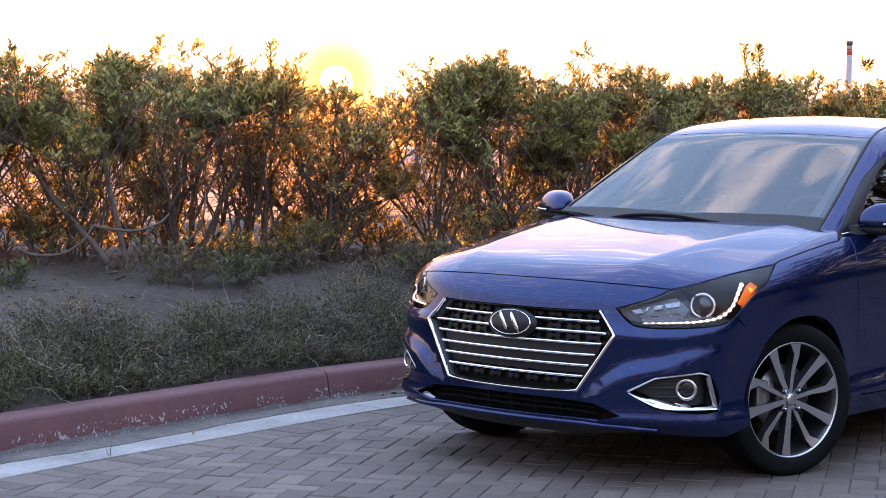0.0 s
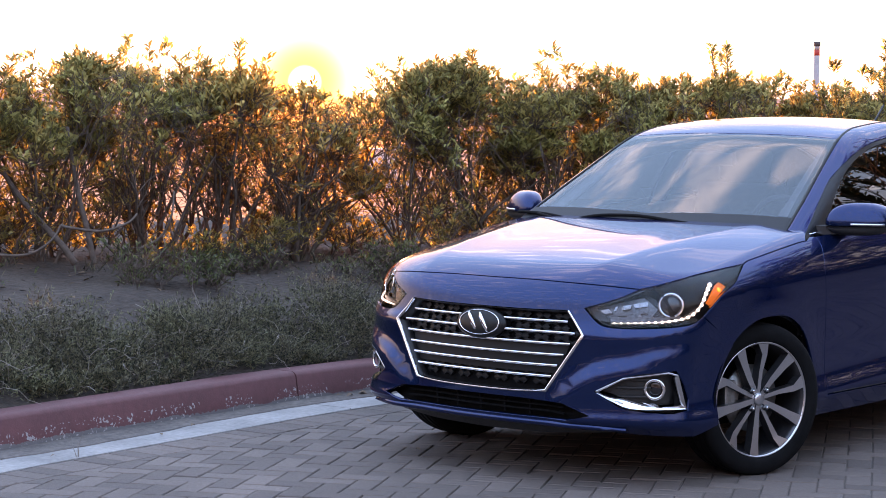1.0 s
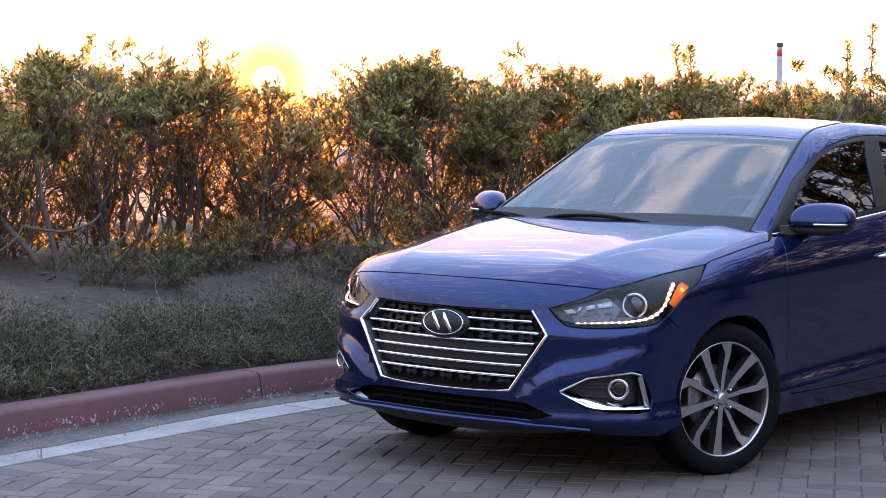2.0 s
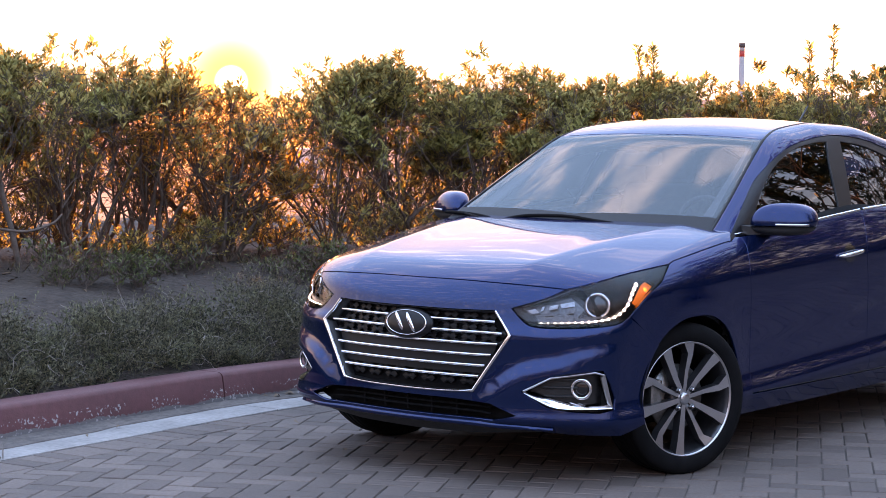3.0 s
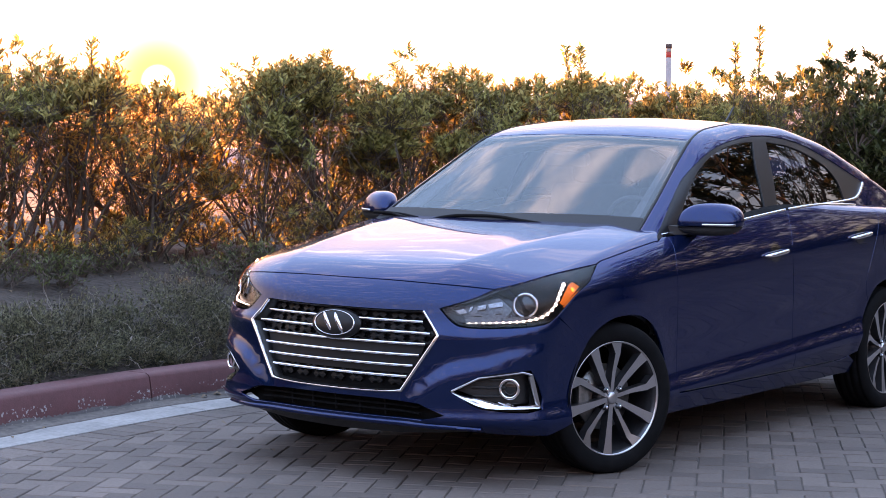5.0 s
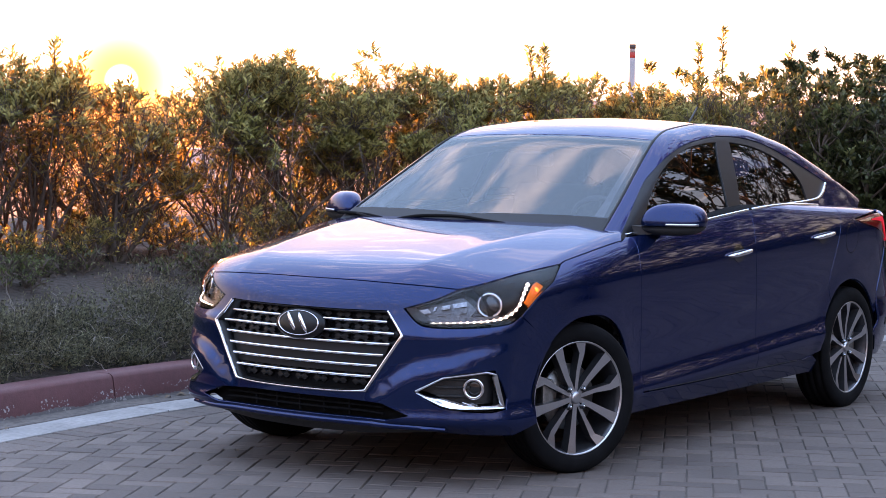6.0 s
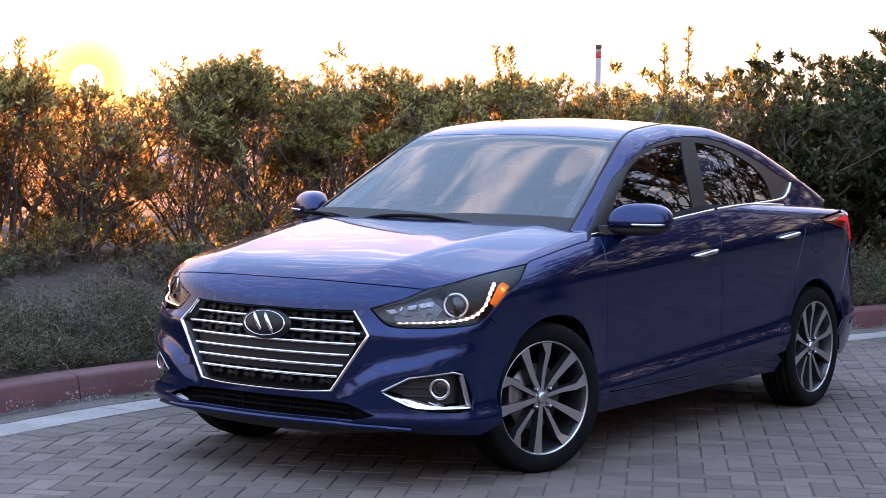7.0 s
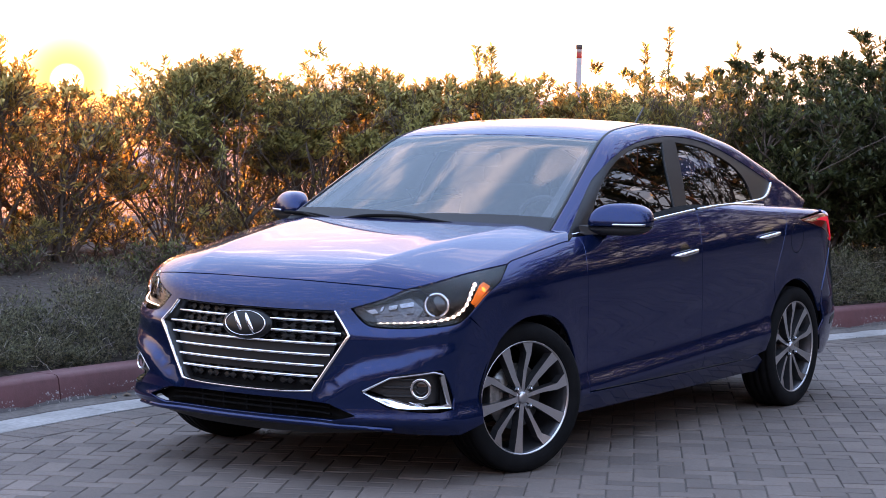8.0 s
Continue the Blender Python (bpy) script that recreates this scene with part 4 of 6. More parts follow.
def wheel(axle, side):
    """An alloy wheel with ten swept spokes; the axle's middle is its origin, its face looks along y."""
    def turned(profile, n=48):
        rings = [[(r * math.cos(a), y, r * math.sin(a)) for a in np.arange(n) * 2 * math.pi / n] for r, y in profile]
        return loft(rings, True, False)
    hub = mesh_object("wheel", *turned([(0.236, 0.072), (0.234, 0.080), (0.228, 0.078), (0.218, 0.055), (0.211, 0.0), (0.208, -0.09), (0.213, -0.10)]), ALLOY_DARK, car, "bright-faced ten-spoke alloy wheel")
    tyre = [(0.226, 0.078), (0.236, 0.086), (0.254, 0.091), (0.275, 0.091), (0.294, 0.085), (0.304, 0.075)]
    tyre += [(0.3065, 0.064), (0.300, 0.062), (0.300, 0.056), (0.3075, 0.054), (0.308, 0.022), (0.301, 0.020), (0.301, 0.014), (0.3085, 0.012)]
    tyre = tyre + [(r, -y) for r, y in reversed(tyre)]
    mesh_object("tyre", *turned(tyre, 72), RUBBER, hub, "black low-profile tyre")
    lip = mesh_object("rim_lip", *turned([(0.2335, 0.0800), (0.2325, 0.0835), (0.2290, 0.0835), (0.2255, 0.078)], 72), ALLOY, hub)
    for k in range(10):
        wide = k % 2 == 0
        a0 = radians(60 + 36 * k)
        bm = bmesh.new()
        # radius, half width, turn, height of the face
        form = ((0.026, 0.010, 0.0, 0.064), (0.10, 0.013, 0.0, 0.066), (0.175, 0.017, 0.02, 0.073), (0.2265, 0.023, 0.03, 0.0795)) if wide else ((0.026, 0.008, 0.0, 0.060), (0.11, 0.009, 0.0, 0.062), (0.182, 0.013, 0.02, 0.071), (0.2265, 0.026, -0.07, 0.0795))
        rows = []
        for r, half, turn, y in form:
            rows.append([(r * math.cos(a0 + turn + q * half / r), y, r * math.sin(a0 + turn + q * half / r)) for q in (-1, 1)])
        top = [[bm.verts.new(q) for q in row] for row in rows]
        low = [[bm.verts.new((q[0] * 0.995, q[1] - 0.040, q[2] * 0.995)) for q in row] for row in rows]
        for i in range(3):
            f = bm.faces.new((top[i][0], top[i][1], top[i + 1][1], top[i + 1][0]))
            bm.faces.new((top[i][0], top[i + 1][0], low[i + 1][0], low[i][0])).material_index = 1
            bm.faces.new((top[i][1], low[i][1], low[i + 1][1], top[i + 1][1])).material_index = 1
            bm.faces.new((low[i][0], low[i + 1][0], low[i + 1][1], low[i][1])).material_index = 1
        sp = part("spoke", bm, ALLOY, hub)
        sp.data.materials.append(ALLOY_DARK)
    mesh_object("hub_cap", *turned([(0.0005, 0.074), (0.018, 0.074), (0.023, 0.071), (0.026, 0.064), (0.027, 0.04)], 28), ALLOY, hub, "round silver hub cap")
    mesh_object("hub_face", *turned([(0.026, 0.052), (0.052, 0.050), (0.060, 0.042), (0.062, 0.01)], 28), ALLOY_DARK, hub)
    for k in range(4):
        a = radians(45 + 90 * k)
        v, f = tube([(0.050 * math.cos(a), 0.040, 0.050 * math.sin(a)), (0.050 * math.cos(a), 0.070, 0.050 * math.sin(a)), (0.050 * math.cos(a), 0.075, 0.050 * math.sin(a))], [0.0135, 0.0135, 0.008], 6)
        nut = mesh_object("lug_nut", v, f, GLOSS, hub, smooth=False)
        v, f = tube([(0.050 * math.cos(a), y, 0.050 * math.sin(a)) for y in (0.070, 0.079, 0.081)], [0.0062, 0.0062, 0.003], 8)
        mesh_object("nut_cap", v, f, CHROME, nut)
    mesh_object("brake_disc", *turned([(0.05, 0.012), (0.135, 0.012), (0.135, 0.0), (0.05, 0.0)]), STEEL, hub)
    bm = bmesh.new()
    box(bm, (0.06, 0.06, 0.12), pose(0.125 if axle == 0 else -0.125, 0.012, 0.02), 0.012)
    part("brake_caliper", bm, STEEL, hub)
    steer = -18 if axle == 0 else 0
    hub.matrix_world = pose(axle, 0.748 * side, 0.305, 0, 0 if axle == 0 else 5, (0 if side > 0 else 180) + steer)
    return hub


for axle in (0.0, -2.58):
    for side in (1, -1):
        wheel(axle, side)


# more fittings
def ring(center, normal, radius, thick, mat, parent, name, squash=1.0, label="", sides=32, mirror=False):
    n = Vector(normal).normalized()
    m = Matrix.Translation(center) @ n.to_track_quat("Z", "Y").to_matrix().to_4x4()
    rings = []
    for a in np.arange(sides) * 2 * math.pi / sides:
        row = []
        for b in np.arange(8) * math.pi / 4:
            r = radius + thick * math.cos(b)
            q = m @ Vector((r * math.cos(a), r * squash * math.sin(a), thick * math.sin(b)))
            row.append(np.array((q.x, q.y * (-1 if mirror else 1), q.z)))
        rings.append(row)
    rings.append(rings[0])
    v, f = loft(rings, True, False)
    if mirror:
        f = [tuple(reversed(q)) for q in f]
    return mesh_object(name, v, f, mat, parent, label)


def dome(center, normal, radius, high, mat, parent, name, label="", squash=1.0, mirror=False):
    n = Vector(normal).normalized()
    m = Matrix.Translation(center) @ n.to_track_quat("Z", "Y").to_matrix().to_4x4()
    rings = []
    for e in np.linspace(0, math.pi / 2 - 0.02, 7):
        row = []
        for a in np.arange(28) * 2 * math.pi / 28:
            q = m @ Vector((radius * math.cos(e) * math.cos(a), radius * squash * math.cos(e) * math.sin(a), high * math.sin(e)))
            row.append(np.array((q.x, q.y * (-1 if mirror else 1), q.z)))
        rings.append(row)
    v, f = loft(rings, True, True)
    if mirror:
        f = [tuple(reversed(q)) for q in f]
    return mesh_object(name, v, f, mat, parent, label)


# grille
grille_line = mirrored(GRILLE)
slat_heights = (0.640, 0.596, 0.552, 0.508, 0.465, 0.422)
half_at = lambda z: float(np.interp(z, (0.366, 0.590, 0.679), (0.328, 0.472, 0.400)))
grille = skin("grille", grille_line, LINER, car, lambda q: lower_body(q) + 0.055, "round", "black grille with bright slats", gap=-0.012, depth=0)[0]
skin("grille_side", grille_line, PLASTIC, grille, lower_body, "round", holes=[[(x, y * 0.985, 0.52 + (z - 0.52) * 0.985) for x, y, z in grille_line]], gap=0.001, depth=0.06, out=-0.002)
for z in slat_heights:
    e = half_at(z) - 0.016
    ys = np.linspace(-e, e, 25)
    bead("grille_slat", [(0.8, y, z) for y in ys], "round", 0.0105, 0.006, CHROME, grille, sink=0.018, label="thin chrome slat")
side_wide = [(0.005 if abs(q[1]) < 0.39 else 0.010) if q[2] > 0.6 else (0.007 if abs(q[1]) < 0.32 else 0.014) for q in grille_line]
chromed = [i for i, q in enumerate(grille_line) if not (q[2] > 0.670 and abs(q[1]) < 0.398)]  # the hood's lip covers the upper edge
bead("grille_surround", [(grille_line[i][0], grille_line[i][1] * 0.992, 0.52 + (grille_line[i][2] - 0.52) * 0.992) for i in chromed], "round", [side_wide[i] for i in chromed], 0.006, CHROME, grille, label="chrome grille surround")
panel = [(0.8, y, z) for y, z in ((-0.43, 0.545), (0.0, 0.545), (0.43, 0.545), (0.415, 0.51), (0.37, 0.43), (0, 0.43), (-0.37, 0.43), (-0.415, 0.51))]
skin("sensor_panel", panel, SENSOR, grille, lambda q: lower_body(q) + 0.036, "round", "flat dark grey panel behind the slats")
lattice, low_lattice = [], []
for row, z in enumerate((0.664, 0.640, 0.618, 0.596, 0.574, 0.553, 0.396, 0.420)):
    e = half_at(z) - 0.02
    for k in range(-12, 13):
        y = (k + 0.5 * (row % 2)) * 0.094
        if abs(y) > e:
            continue
        c, n = spot((0.8, y, z), depth=0.042)
        u = np.cross(n, (0, 0, 1.0))
        u /= np.linalg.norm(u)
        w = np.cross(u, n)
        star = []
        for i in range(8):
            a = i * math.pi / 4 + math.pi / 8 * 0
            r = 0.034 if i % 4 == 0 else (0.026 if i % 2 else 0.008)
            star.append((a, r))
        v = [c + n * 0.004] + [c + r * (math.cos(a) * u + 0.75 * math.sin(a) * w) for a, r in star] + [c - n * 0.012 + r * (math.cos(a) * u + 0.75 * math.sin(a) * w) for a, r in star]
        f = [(0, 1 + i, 1 + (i + 1) % 8) for i in range(8)] + [(1 + i, 9 + i, 9 + (i + 1) % 8, 1 + (i + 1) % 8) for i in range(8)]
        (lattice if z > 0.5 else low_lattice).append((v, f))
for bits in (lattice, low_lattice):
    v, f = merge(*bits)
    mesh_object("grille_mesh", v, f, MESH_BLACK, grille, "moulded black honeycomb mesh", smooth=False)
c, n = spot((0.8, 0.0, 0.612), depth=0.020)
badge = dome(c, n, 0.128, 0.026, PILLAR, grille, "badge", "oval grey badge with a silver rim", squash=0.50)
ring(c + n * 0.017, n, 0.100, 0.0032, CHROME, grille, "badge_rim", squash=0.49)
for s in (-1, 1):  # plain slanted silver strokes
    line = [c + n * (0.026 - 0.9 * abs(t) ** 2 * 3) + np.array((0, s * 0.028 - t * 0.55, t)) for t in np.linspace(-0.038, 0.038, 7)]
    mesh_object("badge_stroke", *tube(line, [0.004, 0.008, 0.009, 0.010, 0.009, 0.008, 0.004], 8), CHROME, grille)
# lower intake
intake = skin("lower_intake", mirrored(INTAKE), LINER, car, lambda q: lower_body(q) + 0.06, "round", "dark lower air intake with ribs", gap=-0.015, depth=0)[0]
for z in (0.284, 0.306):
    bead("intake_rib", [(0.8, y, z) for y in np.linspace(-0.40, 0.40, 21)], "round", 0.007, 0.006, LINER, intake, sink=0.030)
for y in (-0.24, -0.12, 0.0, 0.12, 0.24):
    bead("intake_rib", [(0.8, y, z) for z in np.linspace(0.262, 0.330, 4)], "round", 0.010, 0.006, LINER, intake, sink=0.034)
bead("front_splitter", [(0.8, y, 0.240) for y in np.linspace(-0.72, 0.72, 41)], "round", 0.004 + 0.018 * np.clip((1 - np.abs(np.linspace(-1, 1, 41))) / 0.25, 0, 1), 0.012, PAINT, car, sink=0.001)

# headlamps
LED_LINE = [(0.696, 0.564, 0.637), (0.639, 0.662, 0.641), (0.569, 0.746, 0.648), (0.503, 0.792, 0.664), (0.455, 0.812, 0.699), (0.414, 0.815, 0.752), (0.367, 0.805, 0.786)]
lamp_outline = LAMP_TOP + LAMP_OUT[1:] + LAMP_LOW[1:-1]
inner = lambda d: (lambda q: lower_body(q) + d)
buckets = skin("headlamp", lamp_outline, LAMP_DARK, car, inner(0.055), "round", "lit wrap-round headlamp behind a clear lens", gap=0.001, depth=-0.040, both=True)
for lamp, s in zip(buckets, (False, True)):
    sg = -1 if s else 1
    skin("lens", lamp_outline, LENS, lamp, lower_body, "round", "clear lens", gap=0.003, depth=0.012, mirror=s)
    skin("lamp_backing", [(0.70, 0.490, 0.690), (0.58, 0.640, 0.735), (0.56, 0.690, 0.690), (0.60, 0.680, 0.650), (0.69, 0.560, 0.648)], LAMP_MID, lamp, inner(0.048), "round", "grey reflector backing", mirror=s)
    # faceted inner reflector
    for k, (t0, t1, h0, h1) in enumerate(((0.02, 0.20, 0.05, 0.55), (0.04, 0.22, 0.60, 0.98), (0.24, 0.40, 0.00, 0.42), (0.25, 0.46, 0.47, 0.95), (0.43, 0.66, 0.02, 0.38), (0.50, 0.74, 0.44, 0.90), (0.69, 0.98, 0.05, 0.40), (0.78, 1.00, 0.46, 0.88))):
        up = lambda t: (0.70 - 0.13 * t, 0.505 + 0.145 * t, 0.684 + 0.040 * t)
        dn = lambda t: (0.69 - 0.10 * t, 0.545 + 0.125 * t, 0.658 + 0.012 * t)
        part_way = lambda t, h: tuple(a * (1 - h) + b * h for a, b in zip(up(t), dn(t)))
        skew = 0.05 * (k % 3)
        skin("reflector", [part_way(t0 + skew, h0), part_way(t1, h0), part_way(t1 - skew, h1), part_way(t0, h1)], (LAMP_INSIDE, LAMP_MID)[k % 2], lamp, inner(0.026 + 0.006 * ((k * 7) % 4)), "round", gap=0.0006, mirror=s)
    skin("reflector", [(0.50, 0.69, 0.785), (0.33, 0.745, 0.815), (0.22, 0.79, 0.815), (0.35, 0.80, 0.775), (0.45, 0.76, 0.77)], SATIN, lamp, inner(0.03), "round", "silver reflector", mirror=s)
    skin("lamp_shelf", [(0.70, 0.55, 0.655), (0.60, 0.67, 0.662), (0.50, 0.78, 0.672), (0.46, 0.80, 0.70), (0.49, 0.79, 0.655), (0.60, 0.68, 0.640), (0.69, 0.56, 0.640)], LAMP_MID, lamp, inner(0.022), "round", mirror=s)
    c, n = spot((0.55, 0.746, 0.716), depth=0.030)
    n = n * 0.6 + np.array((0.4, 0, 0))
    ring(c, n, 0.044, 0.006, CHROME, lamp, "projector_ring", mirror=s)
    dome(c - n * 0.012, n, 0.040, 0.022, GLOSS, lamp, "projector_lens", "dark round projector lens", mirror=s)
    leds = smooth_line(LED_LINE, 6)
    seen = onto(inner(0.014), "round", np.array([lay_round(q) for q in leds]))
    seen[:, 1] *= sg
    mesh_object("light_guide", *tube(seen, np.linspace(0.0020, 0.0060, len(seen)), 8), GUIDE, lamp, "glowing daytime light strip")
    gone = np.concatenate([[0], np.cumsum(np.linalg.norm(np.diff(seen, axis=0), axis=1))])
    for k in range(19):
        at = (k + 0.5) / 19 * gone[-1]
        q = np.array([np.interp(at, gone, seen[:, i]) for i in range(3)])
        _, nn = spot((q[0], q[1] * sg, q[2]))
        dome((q[0], q[1] * sg, q[2]) + nn * 0.002, nn, 0.0034 + 0.0050 * k / 18, 0.006, LED, lamp, "led", mirror=s)
    skin("turn_marker", [(0.415, 0.813, 0.715), (0.385, 0.818, 0.750), (0.345, 0.813, 0.782), (0.315, 0.812, 0.792), (0.285, 0.825, 0.772), (0.345, 0.826, 0.738), (0.395, 0.815, 0.702)], AMBER, lamp, inner(0.016), "round", "amber turn marker", mirror=s)
    c, n = spot((0.335, 0.82, 0.768), depth=0.012)
    dome(c, n, 0.010, 0.006, AMBER_LIT, lamp, "amber_bulb", "glowing amber bulb", mirror=s)

# fog lamps
for s in (False, True):
    pod = skin("fog_lamp_pod", FOG, PLASTIC, car, inner(0.045), "round", "black fog lamp pod with bright trim", gap=-0.004, depth=-0.04, mirror=s)[0]
    low_edge = smooth_line([(0.719, 0.522, 0.374), (0.691, 0.568, 0.345), (0.652, 0.626, 0.318), (0.56, 0.71, 0.314), (0.492, 0.762, 0.313)], 3)
    top_edge = smooth_line([(0.713, 0.530, 0.384), (0.69, 0.576, 0.369), (0.648, 0.634, 0.344), (0.565, 0.706, 0.334), (0.50, 0.757, 0.332)], 3)
    p0, p1, p2 = (onto(inner(d), "round", np.array([lay_round(q) for q in e])) for d, e in ((0.002, low_edge), (0.007, [(q[0], q[1], q[2] + 0.006) for q in low_edge]), (0.032, top_edge)))
    sgn = np.array((1, -1 if s else 1, 1))
    v, f = loft([[a * sgn, b * sgn, c * sgn] for a, b, c in zip(p0, p1, p2)], False, False)
    mesh_object("pod_trim", v, f if s else [tuple(reversed(q)) for q in f], CHROME, pod, "chrome lower trim")
    skin("pod_trim", [(0.523, 0.750, 0.444), (0.488, 0.766, 0.312), (0.505, 0.757, 0.335), (0.536, 0.742, 0.435)], SATIN, pod, inner(0.006), "round", "satin trim", mirror=s, gap=0.0)
    bead("pod_trim", [(q[0], q[1] * (-1 if s else 1), q[2]) for q in [(0.719, 0.520, 0.380), (0.672, 0.609, 0.433), (0.560, 0.729, 0.455), (0.528, 0.748, 0.444)]], "round", 0.008, 0.004, SATIN, pod, sink=0.003)
    for dz in (0.36, 0.395, 0.425):
        bead("pod_rib", [(q[0], q[1] * (-1 if s else 1), dz) for q in [(0.68, 0.58, 0), (0.64, 0.64, 0), (0.60, 0.685, 0)]], "round", 0.010, 0.008, PLASTIC, pod, sink=0.036)
    c, n = spot((0.618, 0.72, 0.391), depth=0.022)
    n = n * 0.5 + np.array((0.5, 0, 0))
    ring(c, n, 0.036, 0.0065, CHROME, pod, "fog_ring", mirror=s)
    dome(c - n * 0.02, n, 0.034, 0.010, GLOSS, pod, "fog_lens", "dark fog lamp lens", mirror=s)

# door mirrors, handles, strips
def blob(center, size, power, lo=-9, hi=9, lean=0.0, sg=1):
    """A rounded box shape, kept between two heights."""
    rings = []
    for e in np.linspace(-math.pi / 2 + 0.03, math.pi / 2 - 0.03, 17):
        row = []
        for a in np.arange(28) * 2 * math.pi / 28:
            k = lambda v: math.copysign(abs(v) ** power, v)
            x, y, z = k(math.cos(e)) * k(math.cos(a)), k(math.cos(e)) * k(math.sin(a)), k(math.sin(e))
            z = min(max(center[2] + size[2] * z, lo), hi)
            up = (z - center[2]) / size[2]
            row.append(np.array((center[0] + size[0] * x - 0.02 * up - 0.45 * size[1] * y, (center[1] + size[1] * y * (1 - 0.16 * up * (up > 0)) + lean * up) * sg, z)))
        rings.append(row)
    v, f = loft(rings, True, True)
    return v, ([tuple(reversed(q)) for q in f] if sg < 0 else f)


for sg in (1, -1):
    mirror = mesh_object("door_mirror", *blob((-0.615, 0.895, 1.010), (0.075, 0.120, 0.072), 0.72, lo=0.985, sg=sg), PAINT, car, "blue door mirror with a black foot")
    mesh_object("mirror_base", *blob((-0.615, 0.895, 1.0), (0.073, 0.118, 0.056), 0.72, hi=0.983, sg=sg), PLASTIC, mirror, "black lower shell")
    bm = bmesh.new()
    rows = [[(-0.50, 0.755, 0.945), (-0.66, 0.755, 0.955), (-0.66, 0.752, 0.985), (-0.50, 0.752, 0.985)], [(-0.55, 0.85, 0.950), (-0.65, 0.85, 0.955), (-0.65, 0.85, 0.975), (-0.55, 0.85, 0.975)]]
    vs = [[bm.verts.new((x, y * sg, z)) for x, y, z in r] for r in rows]
    for i in range(4):
        bm.faces.new((vs[0][i], vs[0][(i + 1) % 4], vs[1][(i + 1) % 4], vs[1][i]))
    part("mirror_arm", bm, PLASTIC, mirror, smooth=False)
    ledline = [(-0.611 + 0.075 * (1 - t ** 2.8) ** 0.36 - 0.054 * t, (0.895 + 0.120 * t) * sg, 0.992) for t in np.linspace(0.0, 0.93, 12)]
    mesh_object("mirror_indicator", *tube(ledline, 0.006, 6), SATIN, mirror, "bright side indicator strip")
    for (x, z), door in (((-1.28, 0.840), fd), ((-2.17, 0.890), rd)):
        owner = door[0 if sg > 0 else 1]
        cup, cn = spot((x, 0.86, z), "side")
        tilt = 0.10
        grip = []
        for t in np.linspace(-1, 1, 11):
            q, qn = spot((x - 0.112 * t, 0.86, z + 0.010 * t), "side")
            lift = 0.026 * (1 - abs(t) ** 4) + 0.002
            grip.append(q + qn * lift)
        v, f = tube([g * np.array((1, sg, 1)) for g in grip], [0.005, 0.009, 0.0105, 0.0108, 0.0108, 0.0108, 0.0108, 0.0108, 0.0105, 0.009, 0.005], 10)
        mesh_object("door_handle", v, f, CHROME, owner, "chrome pull handle")
        cupline = [(x + 0.055 * math.cos(a), 0.86, z + 0.042 * math.sin(a)) for a in np.arange(20) * 2 * math.pi / 20]
        skin("handle_cup", cupline, GLOSS, owner, lower_body, "side", gap=0, depth=0, out=0.0012, mirror=sg < 0)
belt = smooth_line([(-0.42, 0.768, 0.946), (-0.844, 0.771, 0.978), (-1.2, 0.76, 1.003), (-1.555, 0.744, 1.020), (-2.0, 0.72, 1.032), (-2.38, 0.695, 1.044), (-2.49, 0.683, 1.062), (-2.56, 0.665, 1.092), (-2.605, 0.652, 1.120)], 4)
bead("window_strip", belt, "barrel", 0.018, 0.007, CHROME, car, cabin, label="chrome strip under the side windows", both=True)
for edge in ([(-0.62, 0.778, 0.952), (-0.75, 0.778, 0.942), (-1.1, 0.778, 0.977), (-1.462, 0.775, 1.004)], [(-1.49, 0.775, 1.006), (-1.8, 0.775, 1.027), (-2.1, 0.770, 1.042), (-2.35, 0.765, 1.047)]):
    bead("window_strip", smooth_line(edge, 5), "barrel", 0.013, 0.006, CHROME, car, label="chrome strip under the side windows", both=True)
bead("sill_strip", [(x, 0.85, 0.288) for x in np.linspace(-0.50, -1.98, 30)], "side", 0.004, 0.0015, PILLAR, car, both=True)
for sg in (1, -1):
    flap = [(-2.52 + 0.075 * math.cos(a), 0.86, 0.865 + 0.075 * math.sin(a)) for a in np.arange(40) * 2 * math.pi / 40]
    if sg > 0:
        bead("fuel_flap_gap", flap, "side", 0.0035, 0.0004, LINER, car, closed=True)
    lamp = tail_lamp[0 if sg > 0 else 1]
    skin("lit_bar", [(-2.76, 0.84, 0.950), (-2.95, 0.80, 0.945), (-3.08, 0.78, 0.84), (-3.06, 0.79, 0.82), (-2.92, 0.81, 0.915), (-2.76, 0.84, 0.935)], TAIL_LIT, lamp, lower_body, "barrel", "glowing red tail light bar", out=0.006, mirror=sg < 0)
    skin("reverse_lens", [(-2.60, 0.85, 0.945), (-2.72, 0.84, 0.955), (-2.80, 0.83, 0.958), (-2.78, 0.84, 0.945), (-2.70, 0.85, 0.938)], CHROME, lamp, lower_body, "barrel", "clear lens strip", out=0.006, mirror=sg < 0)
    skin("bumper_vent", [(-2.99, 0.80, 0.43), (-3.12, 0.78, 0.455), (-3.13, 0.77, 0.415), (-3.02, 0.80, 0.385)], PLASTIC, car, lower_body, "tail", "black reflector recess", out=0.002, mirror=sg < 0)

